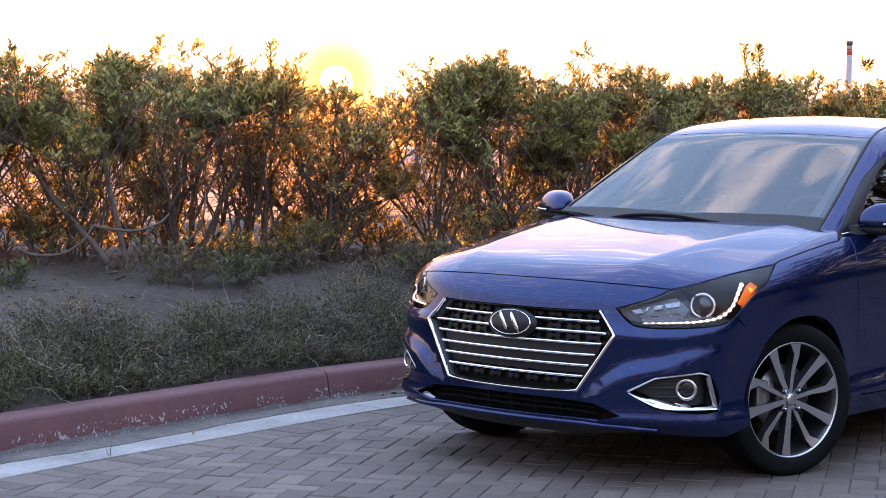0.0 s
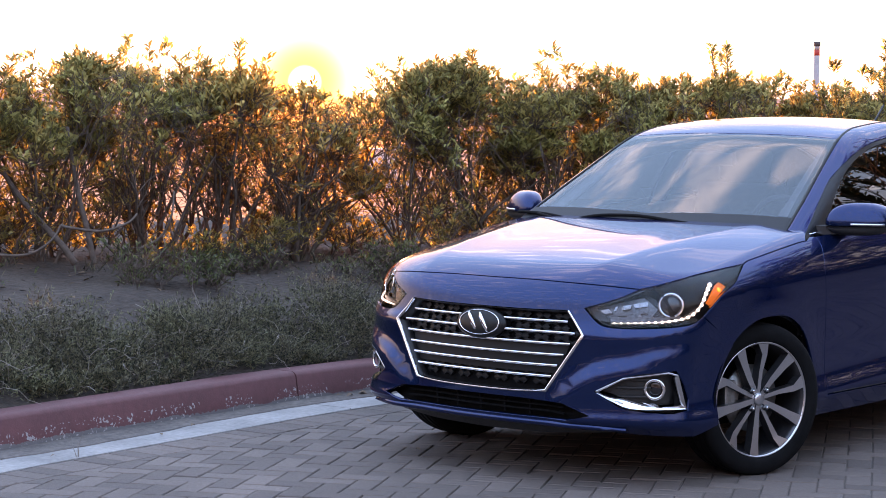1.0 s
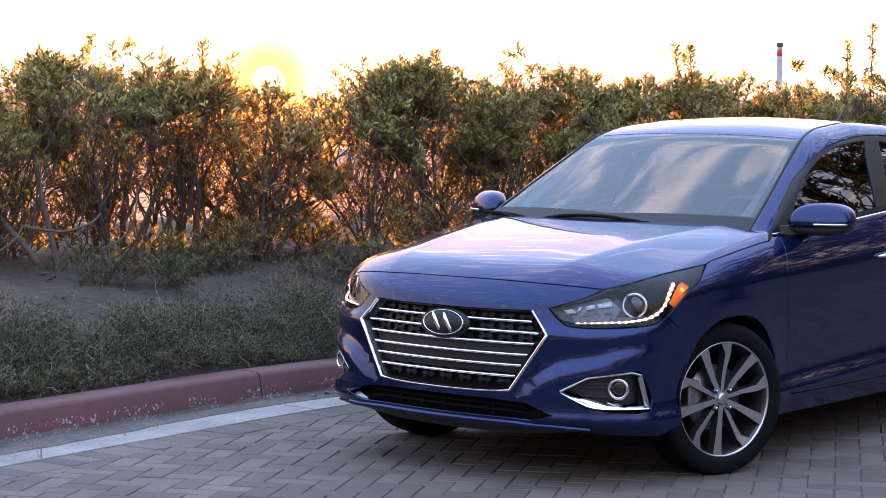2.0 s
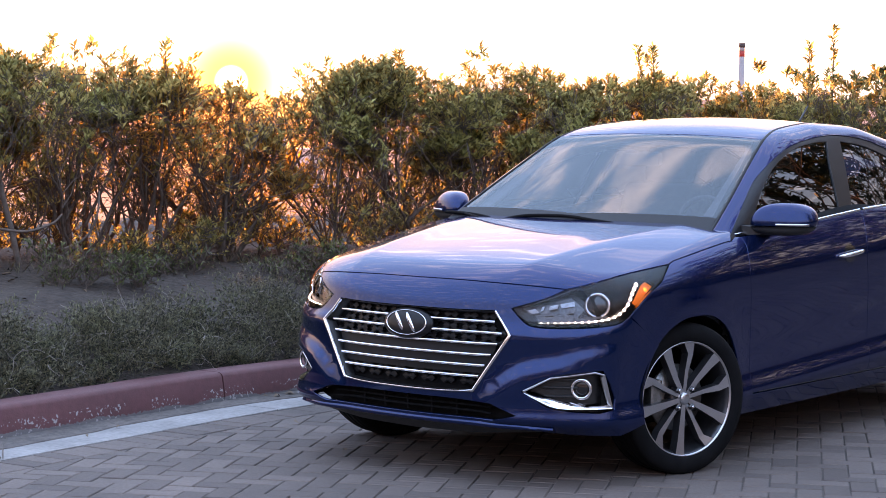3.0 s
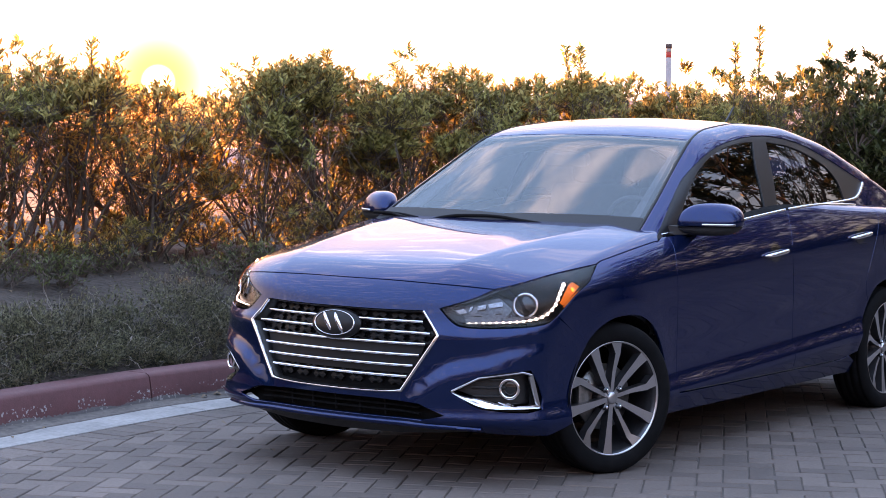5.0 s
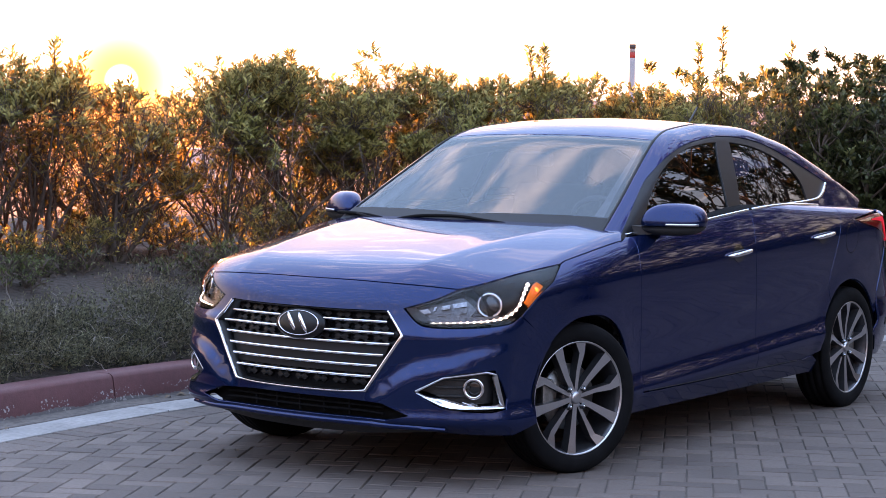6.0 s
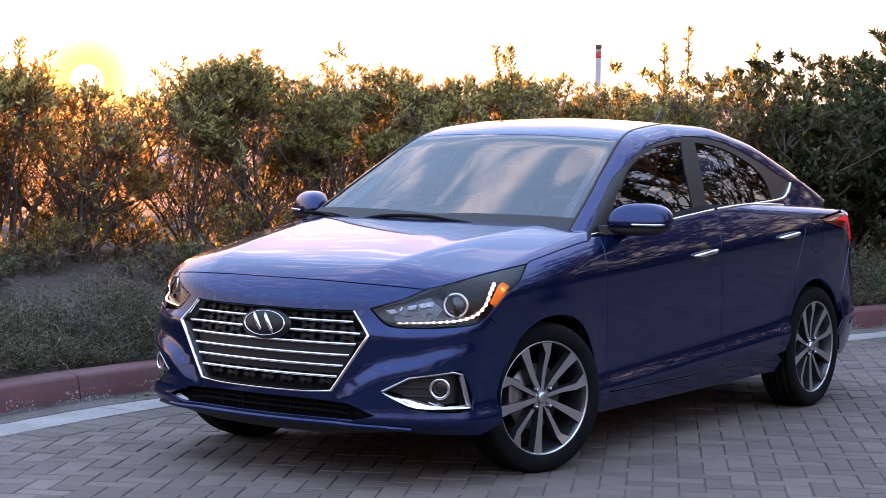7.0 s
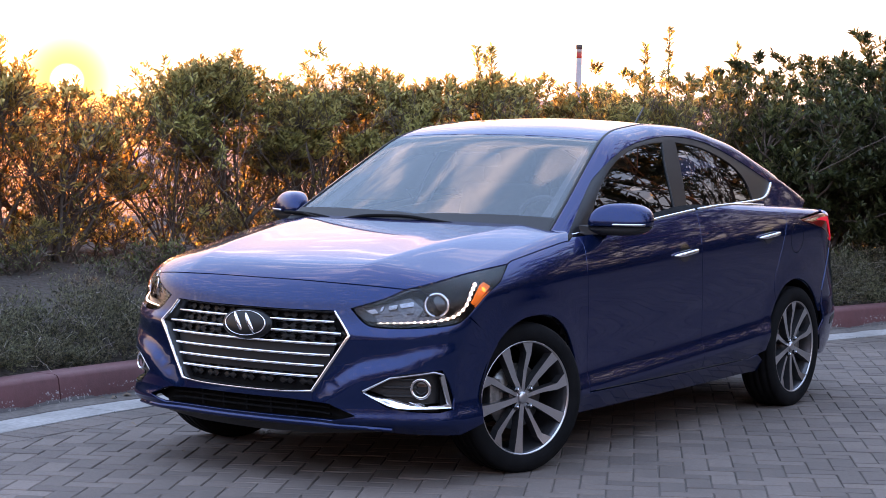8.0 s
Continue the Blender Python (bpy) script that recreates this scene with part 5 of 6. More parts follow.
# wipers, aerial
for line in ([(-0.302, -0.337, 0.975), (-0.327, -0.222, 0.994), (-0.330, -0.023, 0.998), (-0.311, 0.125, 0.987), (-0.300, 0.245, 0.977)], [(-0.385, -0.739, 0.991), (-0.365, -0.634, 0.990), (-0.344, -0.537, 0.986), (-0.313, -0.432, 0.976)]):
    lifted = [np.array(q) + np.array((0.012, 0, 0.002)) for q in smooth_line(line, 4)]
    w = mesh_object("wiper_blade", *tube(lifted, 0.0085, 6), RUBBER, car, "black wiper blade")
    arm = [lifted[-1] * 0.45 + lifted[0] * 0.55, lifted[-1] * 0.8 + lifted[0] * 0.2 + np.array((0.02, 0, -0.006)), lifted[-1] + np.array((0.05, 0.03, -0.02))]
    mesh_object("wiper_arm", *tube([q + np.array((0.004, 0, 0.005)) for q in arm], 0.006, 6), RUBBER, w)
mesh_object("roof_aerial", *tube([(-2.33, 0, 1.36), (-2.36, 0, 1.43), (-2.45, 0, 1.515)], [0.012, 0.006, 0.004], 8), PLASTIC, car, "short black roof aerial")

# cabin furnishing seen through the glass
skin("pillar_trim", cant, CABIN_GREY, car, lambda q: cabin(q) + 0.035, "barrel", holes=[DLO], both=True, gap=-0.03, grid=0.08)
skin("roof_lining", mirrored(WS_TOP + ROOF_SIDE[1:] + [(-2.15, 0.3, 1.39), (-2.16, 0, 1.39)]), CABIN_GREY, car, lambda q: cabin(q) + 0.04, "top", grid=0.08)
bm = bmesh.new()
box(bm, (0.42, 1.36, 0.12), pose(-0.62, 0, 0.90, 0, -8, 0), 0.03)
box(bm, (0.14, 1.36, 0.28), pose(-0.80, 0, 0.80), 0.04)
dash = part("dashboard", bm, CABIN_DARK, car, angle=40)
bm = bmesh.new()
box(bm, (0.16, 0.36, 0.05), pose(-0.74, 0.37, 0.97), 0.02)
part("instrument_hood", bm, CABIN_DARK, dash, angle=40)
ring((-0.93, 0.37, 0.92), (-0.9, 0, 0.42), 0.18, 0.014, CABIN_DARK, car, "steering_wheel")
for y in (0.37, -0.37):
    bm = bmesh.new()
    box(bm, (0.52, 0.50, 0.16), pose(-1.30, y, 0.50, 0, -6, 0), 0.06)
    seat = part("front_seat", bm, SEAT, car, "grey cloth front seat", angle=60)
    bm = bmesh.new()
    box(bm, (0.14, 0.48, 0.62), pose(-1.62, y, 0.82, 0, -18, 0), 0.06)
    part("backrest", bm, SEAT, seat, angle=60)
    bm = bmesh.new()
    box(bm, (0.10, 0.27, 0.18), pose(-1.73, y, 1.205, 0, -14, 0), 0.045)
    part("headrest", bm, SEAT, seat, angle=60)
bm = bmesh.new()
box(bm, (0.16, 1.26, 0.58), pose(-2.50, 0, 0.80, 0, -24, 0), 0.06)
bench = part("rear_seat", bm, SEAT, car, "grey cloth rear seat", angle=60)
for y in (0.36, -0.36):
    bm = bmesh.new()
    box(bm, (0.09, 0.26, 0.15), pose(-2.60, y, 1.13, 0, -20, 0), 0.04)
    part("headrest", bm, SEAT, bench, angle=60)
bm = bmesh.new()
box(bm, (0.04, 0.24, 0.065), pose(-0.86, 0.0, 1.25, 0, 10, 0), 0.018)
part("rear_view_mirror", bm, CABIN_DARK, car, angle=50)
# ---- planting ----
def leaf_mesh(at, along, face, length, width, fold=0.25):
    """Leaves as folded diamonds: arrays of places, directions, facings and sizes."""
    at, along, face = (np.asarray(q, float) for q in (at, along, face))
    along = along / np.maximum(np.linalg.norm(along, axis=1, keepdims=True), 1e-9)
    side = np.cross(along, face)
    side /= np.maximum(np.linalg.norm(side, axis=1, keepdims=True), 1e-9)
    up = np.cross(side, along)
    ln, wd = np.reshape(length, (-1, 1)), np.reshape(width, (-1, 1))
    mid = at + along * ln * 0.55 + up * wd * fold
    tip = at + along * ln - up * wd * fold * 1.3
    v = np.stack([at, mid + side * wd * 0.5, tip, mid - side * wd * 0.5], 1).reshape(-1, 3)
    f = np.arange(len(v)).reshape(-1, 4)
    return v, f


def quick_mesh(name, v, f, mat, parent=None, label="", smooth=False):
    me = bpy.data.meshes.new(name)
    v, f = np.asarray(v, np.float32), np.asarray(f, np.int32)
    me.vertices.add(len(v))
    me.vertices.foreach_set("co", v.ravel())
    k = f.shape[1]
    me.loops.add(f.size)
    me.loops.foreach_set("vertex_index", f.ravel())
    me.polygons.add(len(f))
    me.polygons.foreach_set("loop_start", np.arange(0, f.size, k, dtype=np.int32))
    me.update(calc_edges=True)
    me.validate()
    if smooth:
        me.shade_smooth()
    me.materials.append(mat)
    ob = new(name, me)
    if parent:
        ob.parent = parent
    if label:
        ob["label"] = label
    return ob


def unit(v):
    return v / max(np.linalg.norm(v), 1e-9)


def grow(rng, start, way, length, radius, bend, rise, steps):
    """A wandering branch: its points and radii."""
    pts, rad = [np.array(start, float)], [radius]
    d = unit(np.array(way, float))
    for k in range(steps):
        d = unit(d + rng.normal(0, bend, 3) + np.array((0, 0, rise)))
        pts.append(pts[-1] + d * length / steps)
        rad.append(radius * (1 - 0.62 * (k + 1) / steps))
    return pts, rad, d


def shrub(name, seed, base, top, wide, label, leaf=LEAF, leaves=4600, stems=6, low=0.42, leaf_len=0.07, shoots=(), group="hedge shrubs", category="shrub", thick=0.022, deep=0.75, skirt=0, spread=0.42, slim=0.31, bare=0.0, lobes=0, lobe_low=0.5, lobe_size=0.27, lobe_twigs=46, fine=2):
    """A many-stemmed shrub: stems, twigs with whorls of leaves, bare and open below. top: height above base."""
    rng = np.random.default_rng(seed)
    plant = thing(name, label, category, Matrix.Translation(base), group)
    tips, wood = [], []
    for s in range(stems):
        a = rng.uniform(0, 2 * math.pi)
        lean = rng.uniform(0.15, 0.75)
        start = np.array((rng.normal(0, 0.07), rng.normal(0, 0.07), -0.05))
        n1 = top * rng.uniform(0.50, 0.70)
        p, r, d = grow(rng, start, (math.cos(a) * lean, math.sin(a) * lean * deep, 0.75), n1, thick * rng.uniform(0.6, 1.15), 0.16, 0.04, 7)
        limb = [tube(p, r, 6, False)]
        for b in range(rng.integers(4, 7)):
            i = rng.integers(2, len(p))
            a2 = rng.uniform(0, 2 * math.pi)
            out = unit(np.array((math.cos(a2), math.sin(a2) * deep, rng.uniform(0.3, 1.2))) + 0.5 * d)
            p2, r2, d2 = grow(rng, p[i], out, top * rng.uniform(0.28, 0.50), r[i] * 0.62, 0.20, 0.07, 5)
            limb.append(tube(p2, r2, 5, False))
            for c in range(rng.integers(3, 6)):
                j = rng.integers(1, len(p2))
                a3 = rng.uniform(0, 2 * math.pi)
                out = unit(np.array((math.cos(a3), math.sin(a3) * deep, rng.uniform(0.2, 1.3))) + 0.4 * d2)
                p3, r3, d3 = grow(rng, p2[j], out, top * rng.uniform(0.12, 0.26), r2[j] * 0.5, 0.18, 0.10, 4)
                limb.append(tube(p3, np.maximum(r3, 0.0016), 4, False))
                tips.append([np.array(p3), d3])
                for e in range(fine):
                    p4, r4, _ = grow(rng, p3[rng.integers(1, len(p3))], unit(rng.normal(0, 1, 3) + np.array((0, 0, 0.3))), top * rng.uniform(0.06, 0.16), 0.0022, 0.2, 0.02, 3)
                    limb.append(tube(p4, np.maximum(r4, 0.0011), 3, False))
        wood.append(merge(*limb))
    # fit the crown to its height and width
    ends = np.array([t[0][-1] for t in tips])
    fit = np.array((wide * 0.55 / np.quantile(np.abs(ends[:, 0]), 0.93), wide * 0.55 * deep / np.quantile(np.abs(ends[:, 1]), 0.93), (top - leaf_len * 0.3) / np.quantile(ends[:, 2], 0.93)))
    for t in tips:
        t[0] = t[0] * fit
    for t in tips:
        t[0][:, 2] -= np.maximum(t[0][:, 2] - top * 0.95, 0) * 0.5
    for v, f in wood:
        v = np.array(v) * fit
        v[:, 2] -= np.maximum(v[:, 2] - top * 0.90, 0) * 0.85
        mesh_object("stem", v, f, BARK, plant, "grey-brown branching stem")
    for h, x, y in shoots:
        p, r, d = grow(rng, (x, y, top * 0.55), (0, 0, 1), h - top * 0.55, 0.007, 0.05, 0.10, 8)
        mesh_object("shoot", *tube(p, np.maximum(r, 0.002), 5, False), BARK, plant, "tall thin shoot")
        for k in range(2, len(p)):
            tips.append([np.array(p[max(0, k - 2):k + 1]), np.array((0, 0, 1.0))])
    main = len(tips) - 7 * len(shoots)
    for k in range(skirt):  # leafy side twigs near the ground
        a = rng.uniform(0, 2 * math.pi)
        q = wide * 0.45 * math.sqrt(rng.uniform())
        p, r, d = grow(rng, (q * math.cos(a), q * math.sin(a) * deep, rng.uniform(0.0, top * 0.5)), (math.cos(a), math.sin(a), 0.5), max(0.22, top * 0.12), 0.003, 0.2, 0.05, 4)
        tips.append([np.array(p), d])
    for k in range(lobes):  # rounded leafy masses, each on its own bough
        a = rng.uniform(0, 2 * math.pi)
        q = wide * 0.46 * math.sqrt((k + 0.5) / lobes)
        size = lobe_size * rng.uniform(0.75, 1.25)
        mid = np.array((q * math.cos(a), q * math.sin(a) * deep, top * rng.uniform(lobe_low, 0.97) - size * 0.62))
        root = np.array((mid[0] * 0.25, mid[1] * 0.25, top * rng.uniform(0.12, 0.3)))
        bend = (root + mid) / 2 + rng.normal(0, 0.05, 3)
        bough = smooth_line([root, bend, mid], 4)
        twig = [tube(bough, np.linspace(0.013, 0.005, len(bough)), 5, False)]
        for j in range(lobe_twigs):
            out = unit(rng.normal(0, 1, 3) * np.array((1, 1, 0.9)) + np.array((0, 0, 0.45)))
            end = mid + out * size * rng.uniform(0.55, 1.05) * np.array((1, 1, 0.72))
            p, r, d = grow(rng, mid + (end - mid) * 0.35, unit(out + np.array((0, 0, 0.5))), size * rng.uniform(0.5, 0.8), 0.0028, 0.16, 0.10, 4)
            tips.append([np.array(p), d])
            twig.append(tube([mid + (end - mid) * 0.05] + p, 0.0022, 3, False))
        mesh_object("bough", *merge(*twig), BARK, plant, "thin grey-brown bough with fine twigs")
    at, along = [], []
    heights = np.array([t[0][-1][2] for t in tips])
    weight = np.clip((heights / top - low * 0.7) / 0.25, 0.12, 1.0)
    weight = weight * (rng.uniform(size=len(weight)) > bare)
    weight[main:] = 1.2
    leafy = len(weight) - lobes * lobe_twigs
    weight[leafy - skirt:leafy] = 0.7
    weight[leafy:] = rng.uniform(0.6, 1.2, len(weight) - leafy)
    per = leaves / weight.sum()
    for (p, d), w in zip(tips, weight):
        n = int(per * w + rng.uniform())
        P = np.array(p)
        t = np.maximum(1 - np.abs(rng.normal(0, spread, n)), 0.05) * (len(P) - 1)
        i = np.minimum(t.astype(int), len(P) - 2)
        g = rng.normal(0, 1, (n, 3))
        g[:, 2] = np.abs(g[:, 2]) * 0.7
        g /= np.maximum(np.linalg.norm(g, axis=1, keepdims=True), 1e-9)
        at.append(P[i] + (P[i + 1] - P[i]) * (t - i)[:, None] + rng.normal(0, 0.010, (n, 3)))
        along.append(g + d * rng.uniform(0.1, 0.8, (n, 1)) + np.array((0, 0, 0.2)))
    at, along = np.concatenate(at), np.concatenate(along)
    size = leaf_len * rng.uniform(0.55, 1.2, len(at))
    v, f = leaf_mesh(at, along, rng.normal(0, 0.5, (len(at), 3)) + np.array((0, 0, 1.0)), size, size * slim * rng.uniform(0.85, 1.15, len(at)))
    quick_mesh("foliage", v, f, leaf, plant, "small leathery leaves in tufts")
    return plant


# x, y of the foot, height of the crown's top over the datum, width, leaves, lobes, how low the lobes reach
HEDGE = [(-0.05, -5.05, 1.78, 1.2, 8600, 9, 0.55), (-0.75, -4.75, 1.80, 1.2, 8600, 9, 0.60), (-1.40, -4.52, 1.80, 1.15, 5600, 7, 0.70), (-1.95, -4.45, 1.75, 1.0, 4000, 6, 0.62), (-2.48, -4.30, 1.64, 1.2, 4600, 9, 0.45), (-3.22, -4.00, 1.66, 0.8, 4200, 5, 0.60), (-3.75, -3.82, 1.80, 1.1, 8600, 9, 0.55), (-4.25, -3.62, 1.82, 1.1, 9200, 9, 0.50), (-4.85, -3.42, 1.78, 1.1, 8600, 8, 0.50), (-5.45, -3.18, 1.76, 1.1, 8600, 8, 0.5), (-6.05, -2.95, 1.74, 1.1, 8600, 8, 0.5), (-6.65, -2.70, 1.80, 1.1, 8600, 8, 0.5), (-7.20, -2.40, 1.80, 1.1, 9200, 9, 0.4)]
# tall shoots above the crowns: x, y and the height of the tip over the datum
SHOOTS = [(-1.93, -4.21, 1.89), (-5.54, -2.95, 1.98), (-6.81, -2.37, 2.04), (-7.08, -2.27, 2.17), (-7.45, -1.99, 2.07), (-5.64, -2.98, 1.97)]
for k, (x, y, top, wide, leaves, lobes, lobe_low) in enumerate(HEDGE):
    z = float(ground_height(np.array([(x, y)]))[0])
    mine = [(h - z, a - x, b - y) for a, b, h in SHOOTS if min(range(len(HEDGE)), key=lambda i: math.hypot(HEDGE[i][0] - a, HEDGE[i][1] - b)) == k]
    shrub("shrub", 40 + k, (x, y, z), top - z, wide, "thin twiggy shrub with sparse leaves, sun glow put into their colour" if k == 4 else "olive-green shrub with leafy rounded crown and bare stems below", leaf=LEAF_SUN if k in (3, 4) else LEAF, leaves=leaves, stems=8, low=0.34, leaf_len=0.056, shoots=mine, spread=0.34, slim=0.36, thick=0.0135, fine=(4 if k in (3, 4) else 3), bare=0.45, lobes=lobes, lobe_low=lobe_low)
    # a thinner plant behind, between this one and the next
    x2, y2 = x - 0.30 + 0.10 * math.sin(k * 2.1), y - 0.42
    z2 = float(ground_height(np.array([(x2, y2)]))[0])
    shrub("shrub", 140 + k, (x2, y2, z2), top - z2 - 0.12, wide, "straggly brown-green shrub behind the hedge's front row", leaves=(60 if k in (3, 4, 5) else 900), stems=6, low=-0.1, thick=0.013, leaf_len=0.06)
for k, (x, y, top, wide) in enumerate([(-7.75, -1.95, 1.74, 1.2), (-8.25, -1.45, 1.92, 1.5), (-8.75, -0.85, 2.03, 1.6), (-9.3, -0.2, 2.12, 1.6), (-8.5, -2.1, 1.74, 1.3), (-9.3, -1.3, 1.96, 1.6)]):
    z = float(ground_height(np.array([(x, y)]))[0])
    shrub("shrub", 80 + k, (x, y, z), top - z, wide, "dense dark-green shrub in leaf down to the ground", leaf=LEAF_MID if k in (0, 4) else LEAF_GREEN, leaves=(12000 if k in (0, 4) else 27000), stems=15, low=0.0, leaf_len=0.068, deep=1.0, skirt=260, spread=0.34, slim=0.36)

# low undergrowth at the hedge's foot
for k in range(15):
    x, y = HEDGE[0][0] - 0.52 * k + 0.2, np.interp(HEDGE[0][0] - 0.52 * k, [q[0] for q in HEDGE[::-1]], [q[1] for q in HEDGE[::-1]]) - 0.15 + 0.25 * math.sin(k * 1.9)
    z = float(ground_height(np.array([(x, y)]))[0])
    shrub("low_shrub", 300 + k, (x, y, z), 0.42 + 0.16 * math.sin(k * 2.7), 0.7, "low straggly undergrowth with dry stems", leaves=1500, stems=7, low=-0.3, leaf_len=0.045, thick=0.006, group="undergrowth", deep=1.0, skirt=25)

# small green plants on the open soil
for k, (x, y, h) in enumerate([(-0.76, -3.72, 0.26), (-1.02, -3.62, 0.20), (-2.15, -3.36, 0.24), (-2.55, -3.22, 0.18), (-3.3, -3.0, 0.22), (-1.6, -4.0, 0.16), (0.35, -3.95, 0.14)]):
    z = float(ground_height(np.array([(x, y)]))[0])
    shrub("soil_plant", 350 + k, (x, y, z), h, 0.42, "small leafy weed growing on the bare soil", leaf=COVER_GREEN, leaves=620, stems=6, low=-0.4, leaf_len=0.036, thick=0.003, group="soil plants", category="weed", deep=1.0, skirt=14)

# old thick limbs of the oldest shrub, low and arching
limbs = thing("old_shrub", "old grey woody shrub limbs arching low over the soil", "shrub", group="hedge shrubs")
for line, thick in zip(([(-0.78, -4.27, 0.54), (-0.75, -4.31, 0.77), (-0.72, -4.35, 0.97), (-0.72, -4.42, 1.24), (-0.74, -4.47, 1.35)], [(-0.16, -4.51, 0.65), (-0.24, -4.45, 0.61), (-0.34, -4.31, 0.62), (-0.44, -4.24, 0.70), (-0.51, -4.25, 0.78)], [(-0.51, -4.25, 0.78), (-0.59, -4.19, 0.76), (-0.70, -4.09, 0.75), (-0.87, -4.08, 0.79), (-0.98, -4.12, 0.84)], [(-0.63, -4.26, 0.55), (-0.57, -4.32, 0.67), (-0.52, -4.44, 0.79), (-0.44, -4.57, 0.97), (-0.43, -4.70, 1.10)], [(-0.98, -4.11, 0.63), (-1.15, -4.10, 0.70), (-1.20, -4.06, 0.83), (-1.28, -4.13, 0.97)]), (0.020, 0.011, 0.010, 0.022, 0.009)):
    pts = smooth_line(line, 5)
    mesh_object("limb", *tube(pts, np.linspace(thick, thick * 0.6, len(pts)), 7), BARK, limbs, "smooth grey limb")

# low woody ground cover along the kerb
rng = np.random.default_rng(7)
spots = []
while len(spots) < 4600:
    q = np.stack([rng.uniform(-9.5, 3.4, 4000), rng.uniform(-4.8, 0.6, 4000)], 1)
    d, _ = off_edge(q)
    edge = 1.10 + 0.24 * np.array([noise.noise((a * 0.9, b * 0.9, 7.7)) for a, b in q]) + 0.10 * np.array([noise.noise((a * 4, b * 4, 1.7)) for a, b in q])
    keep = (d > 0.57) & (d < edge)
    spots += list(q[keep])
spots = np.array(spots[:4600])
zs = ground_height(spots)
d, who = off_edge(spots)
tall = 0.10 + 0.30 * np.array([noise.noise((a * 2.6, b * 2.6, 3.1)) for a, b in spots]) + 0.06 * np.clip((d - 0.55) / 0.5, 0, 1)
tall = np.clip(tall, 0.07, 0.34)
at, along, size, wide = [], [], [], []
for (x, y), z, h in zip(spots, zs, tall):
    for s in range(5):
        a = rng.uniform(0, 2 * math.pi)
        way = unit(np.array((math.cos(a), math.sin(a), rng.uniform(0.5, 2.2))))
        ln = h * rng.uniform(0.6, 1.5)
        base = np.array((x + rng.normal(0, 0.03), y + rng.normal(0, 0.03), z + rng.uniform(0, h * 0.6)))
        k = 15
        t = np.linspace(0.1, 1, k)[:, None]
        stem = base + way * ln * t + np.array((0, 0, -0.25)) * ln * t ** 2
        g = rng.normal(0, 1, (k, 3))
        at.append(stem)
        along.append(way * 1.1 + g / np.linalg.norm(g, axis=1, keepdims=True))
        size.append(rng.uniform(0.012, 0.030, k))
        wide.append(rng.uniform(0.004, 0.0075, k))
at, along, size, wide = np.concatenate(at), np.concatenate(along), np.concatenate(size), np.concatenate(wide)
v, f = leaf_mesh(at, along, rng.normal(0, 1, (len(at), 3)) + np.array((0, 0, 0.6)), size, wide)
cover = tagged(quick_mesh("ground_cover", v, f, COVER), "low grey-green ground cover spilling over the kerb's edge", "ground cover", kind="stuff")
twigs = []
for k in range(2600):
    i = rng.integers(len(spots))
    a = rng.uniform(0, 2 * math.pi)
    p, r, _ = grow(rng, (*spots[i], zs[i] + tall[i] * rng.uniform(0.2, 0.9)), (math.cos(a), math.sin(a), rng.uniform(-0.1, 0.7)), rng.uniform(0.08, 0.26), 0.0019, 0.3, 0.0, 4)
    twigs.append(tube(p, np.maximum(r, 0.0012), 3, False))
v, f = merge(*twigs)
tagged(mesh_object("dry_twigs", v, f, DRY), "pale dry twigs tangled in the ground cover", "twigs", kind="stuff")

# weeds and dry grass on the soil under the shrubs
at, along, size, wide, where = [], [], [], [], []
for k in range(260):
    x, y = rng.uniform(-9.5, 2.0), rng.uniform(-5.6, 0.0)
    d = off_edge(np.array([(x, y)]))[0][0]
    if d < 1.5 or d > 4.6 or noise.noise((x * 0.8, y * 0.8, 9.1)) < (0.12 if d < 2.5 else -0.25):
        continue
    z = float(ground_height(np.array([(x, y)]))[0])
    for s in range(22):
        a = rng.uniform(0, 2 * math.pi)
        at.append((x + rng.normal(0, 0.06), y + rng.normal(0, 0.06), z - 0.01))
        along.append((math.cos(a) * 0.5, math.sin(a) * 0.5, rng.uniform(0.4, 1.2)))
        size.append(rng.uniform(0.03, 0.11))
        wide.append(rng.uniform(0.004, 0.011))
v, f = leaf_mesh(np.array(at), np.array(along), rng.normal(0, 1, (len(at), 3)), np.array(size), np.array(wide))
tagged(quick_mesh("weeds", v, f, COVER), "thin weeds and dry grass on the bare soil", "weeds", kind="stuff")

# fallen leaves on the soil and in the gutter
at, along = [], []
for k in range(1500):
    x, y = rng.uniform(-9, 2.5), rng.uniform(-5.2, 0)
    d = off_edge(np.array([(x, y)]))[0][0]
    if 1.2 < d < 4.4:
        at.append((x, y, float(ground_height(np.array([(x, y)]))[0]) + 0.006))
at = np.array(at)
along = rng.normal(0, 1, (len(at), 3)) * np.array((1, 1, 0.25))
v, f = leaf_mesh(at, along, rng.normal(0, 0.3, (len(at), 3)) + np.array((0, 0, 1.0)), rng.uniform(0.025, 0.06, len(at)), rng.uniform(0.010, 0.022, len(at)))
tagged(quick_mesh("leaf_litter", v, f, LITTER), "dry brown leaves scattered on the soil", "fallen leaves", kind="stuff")
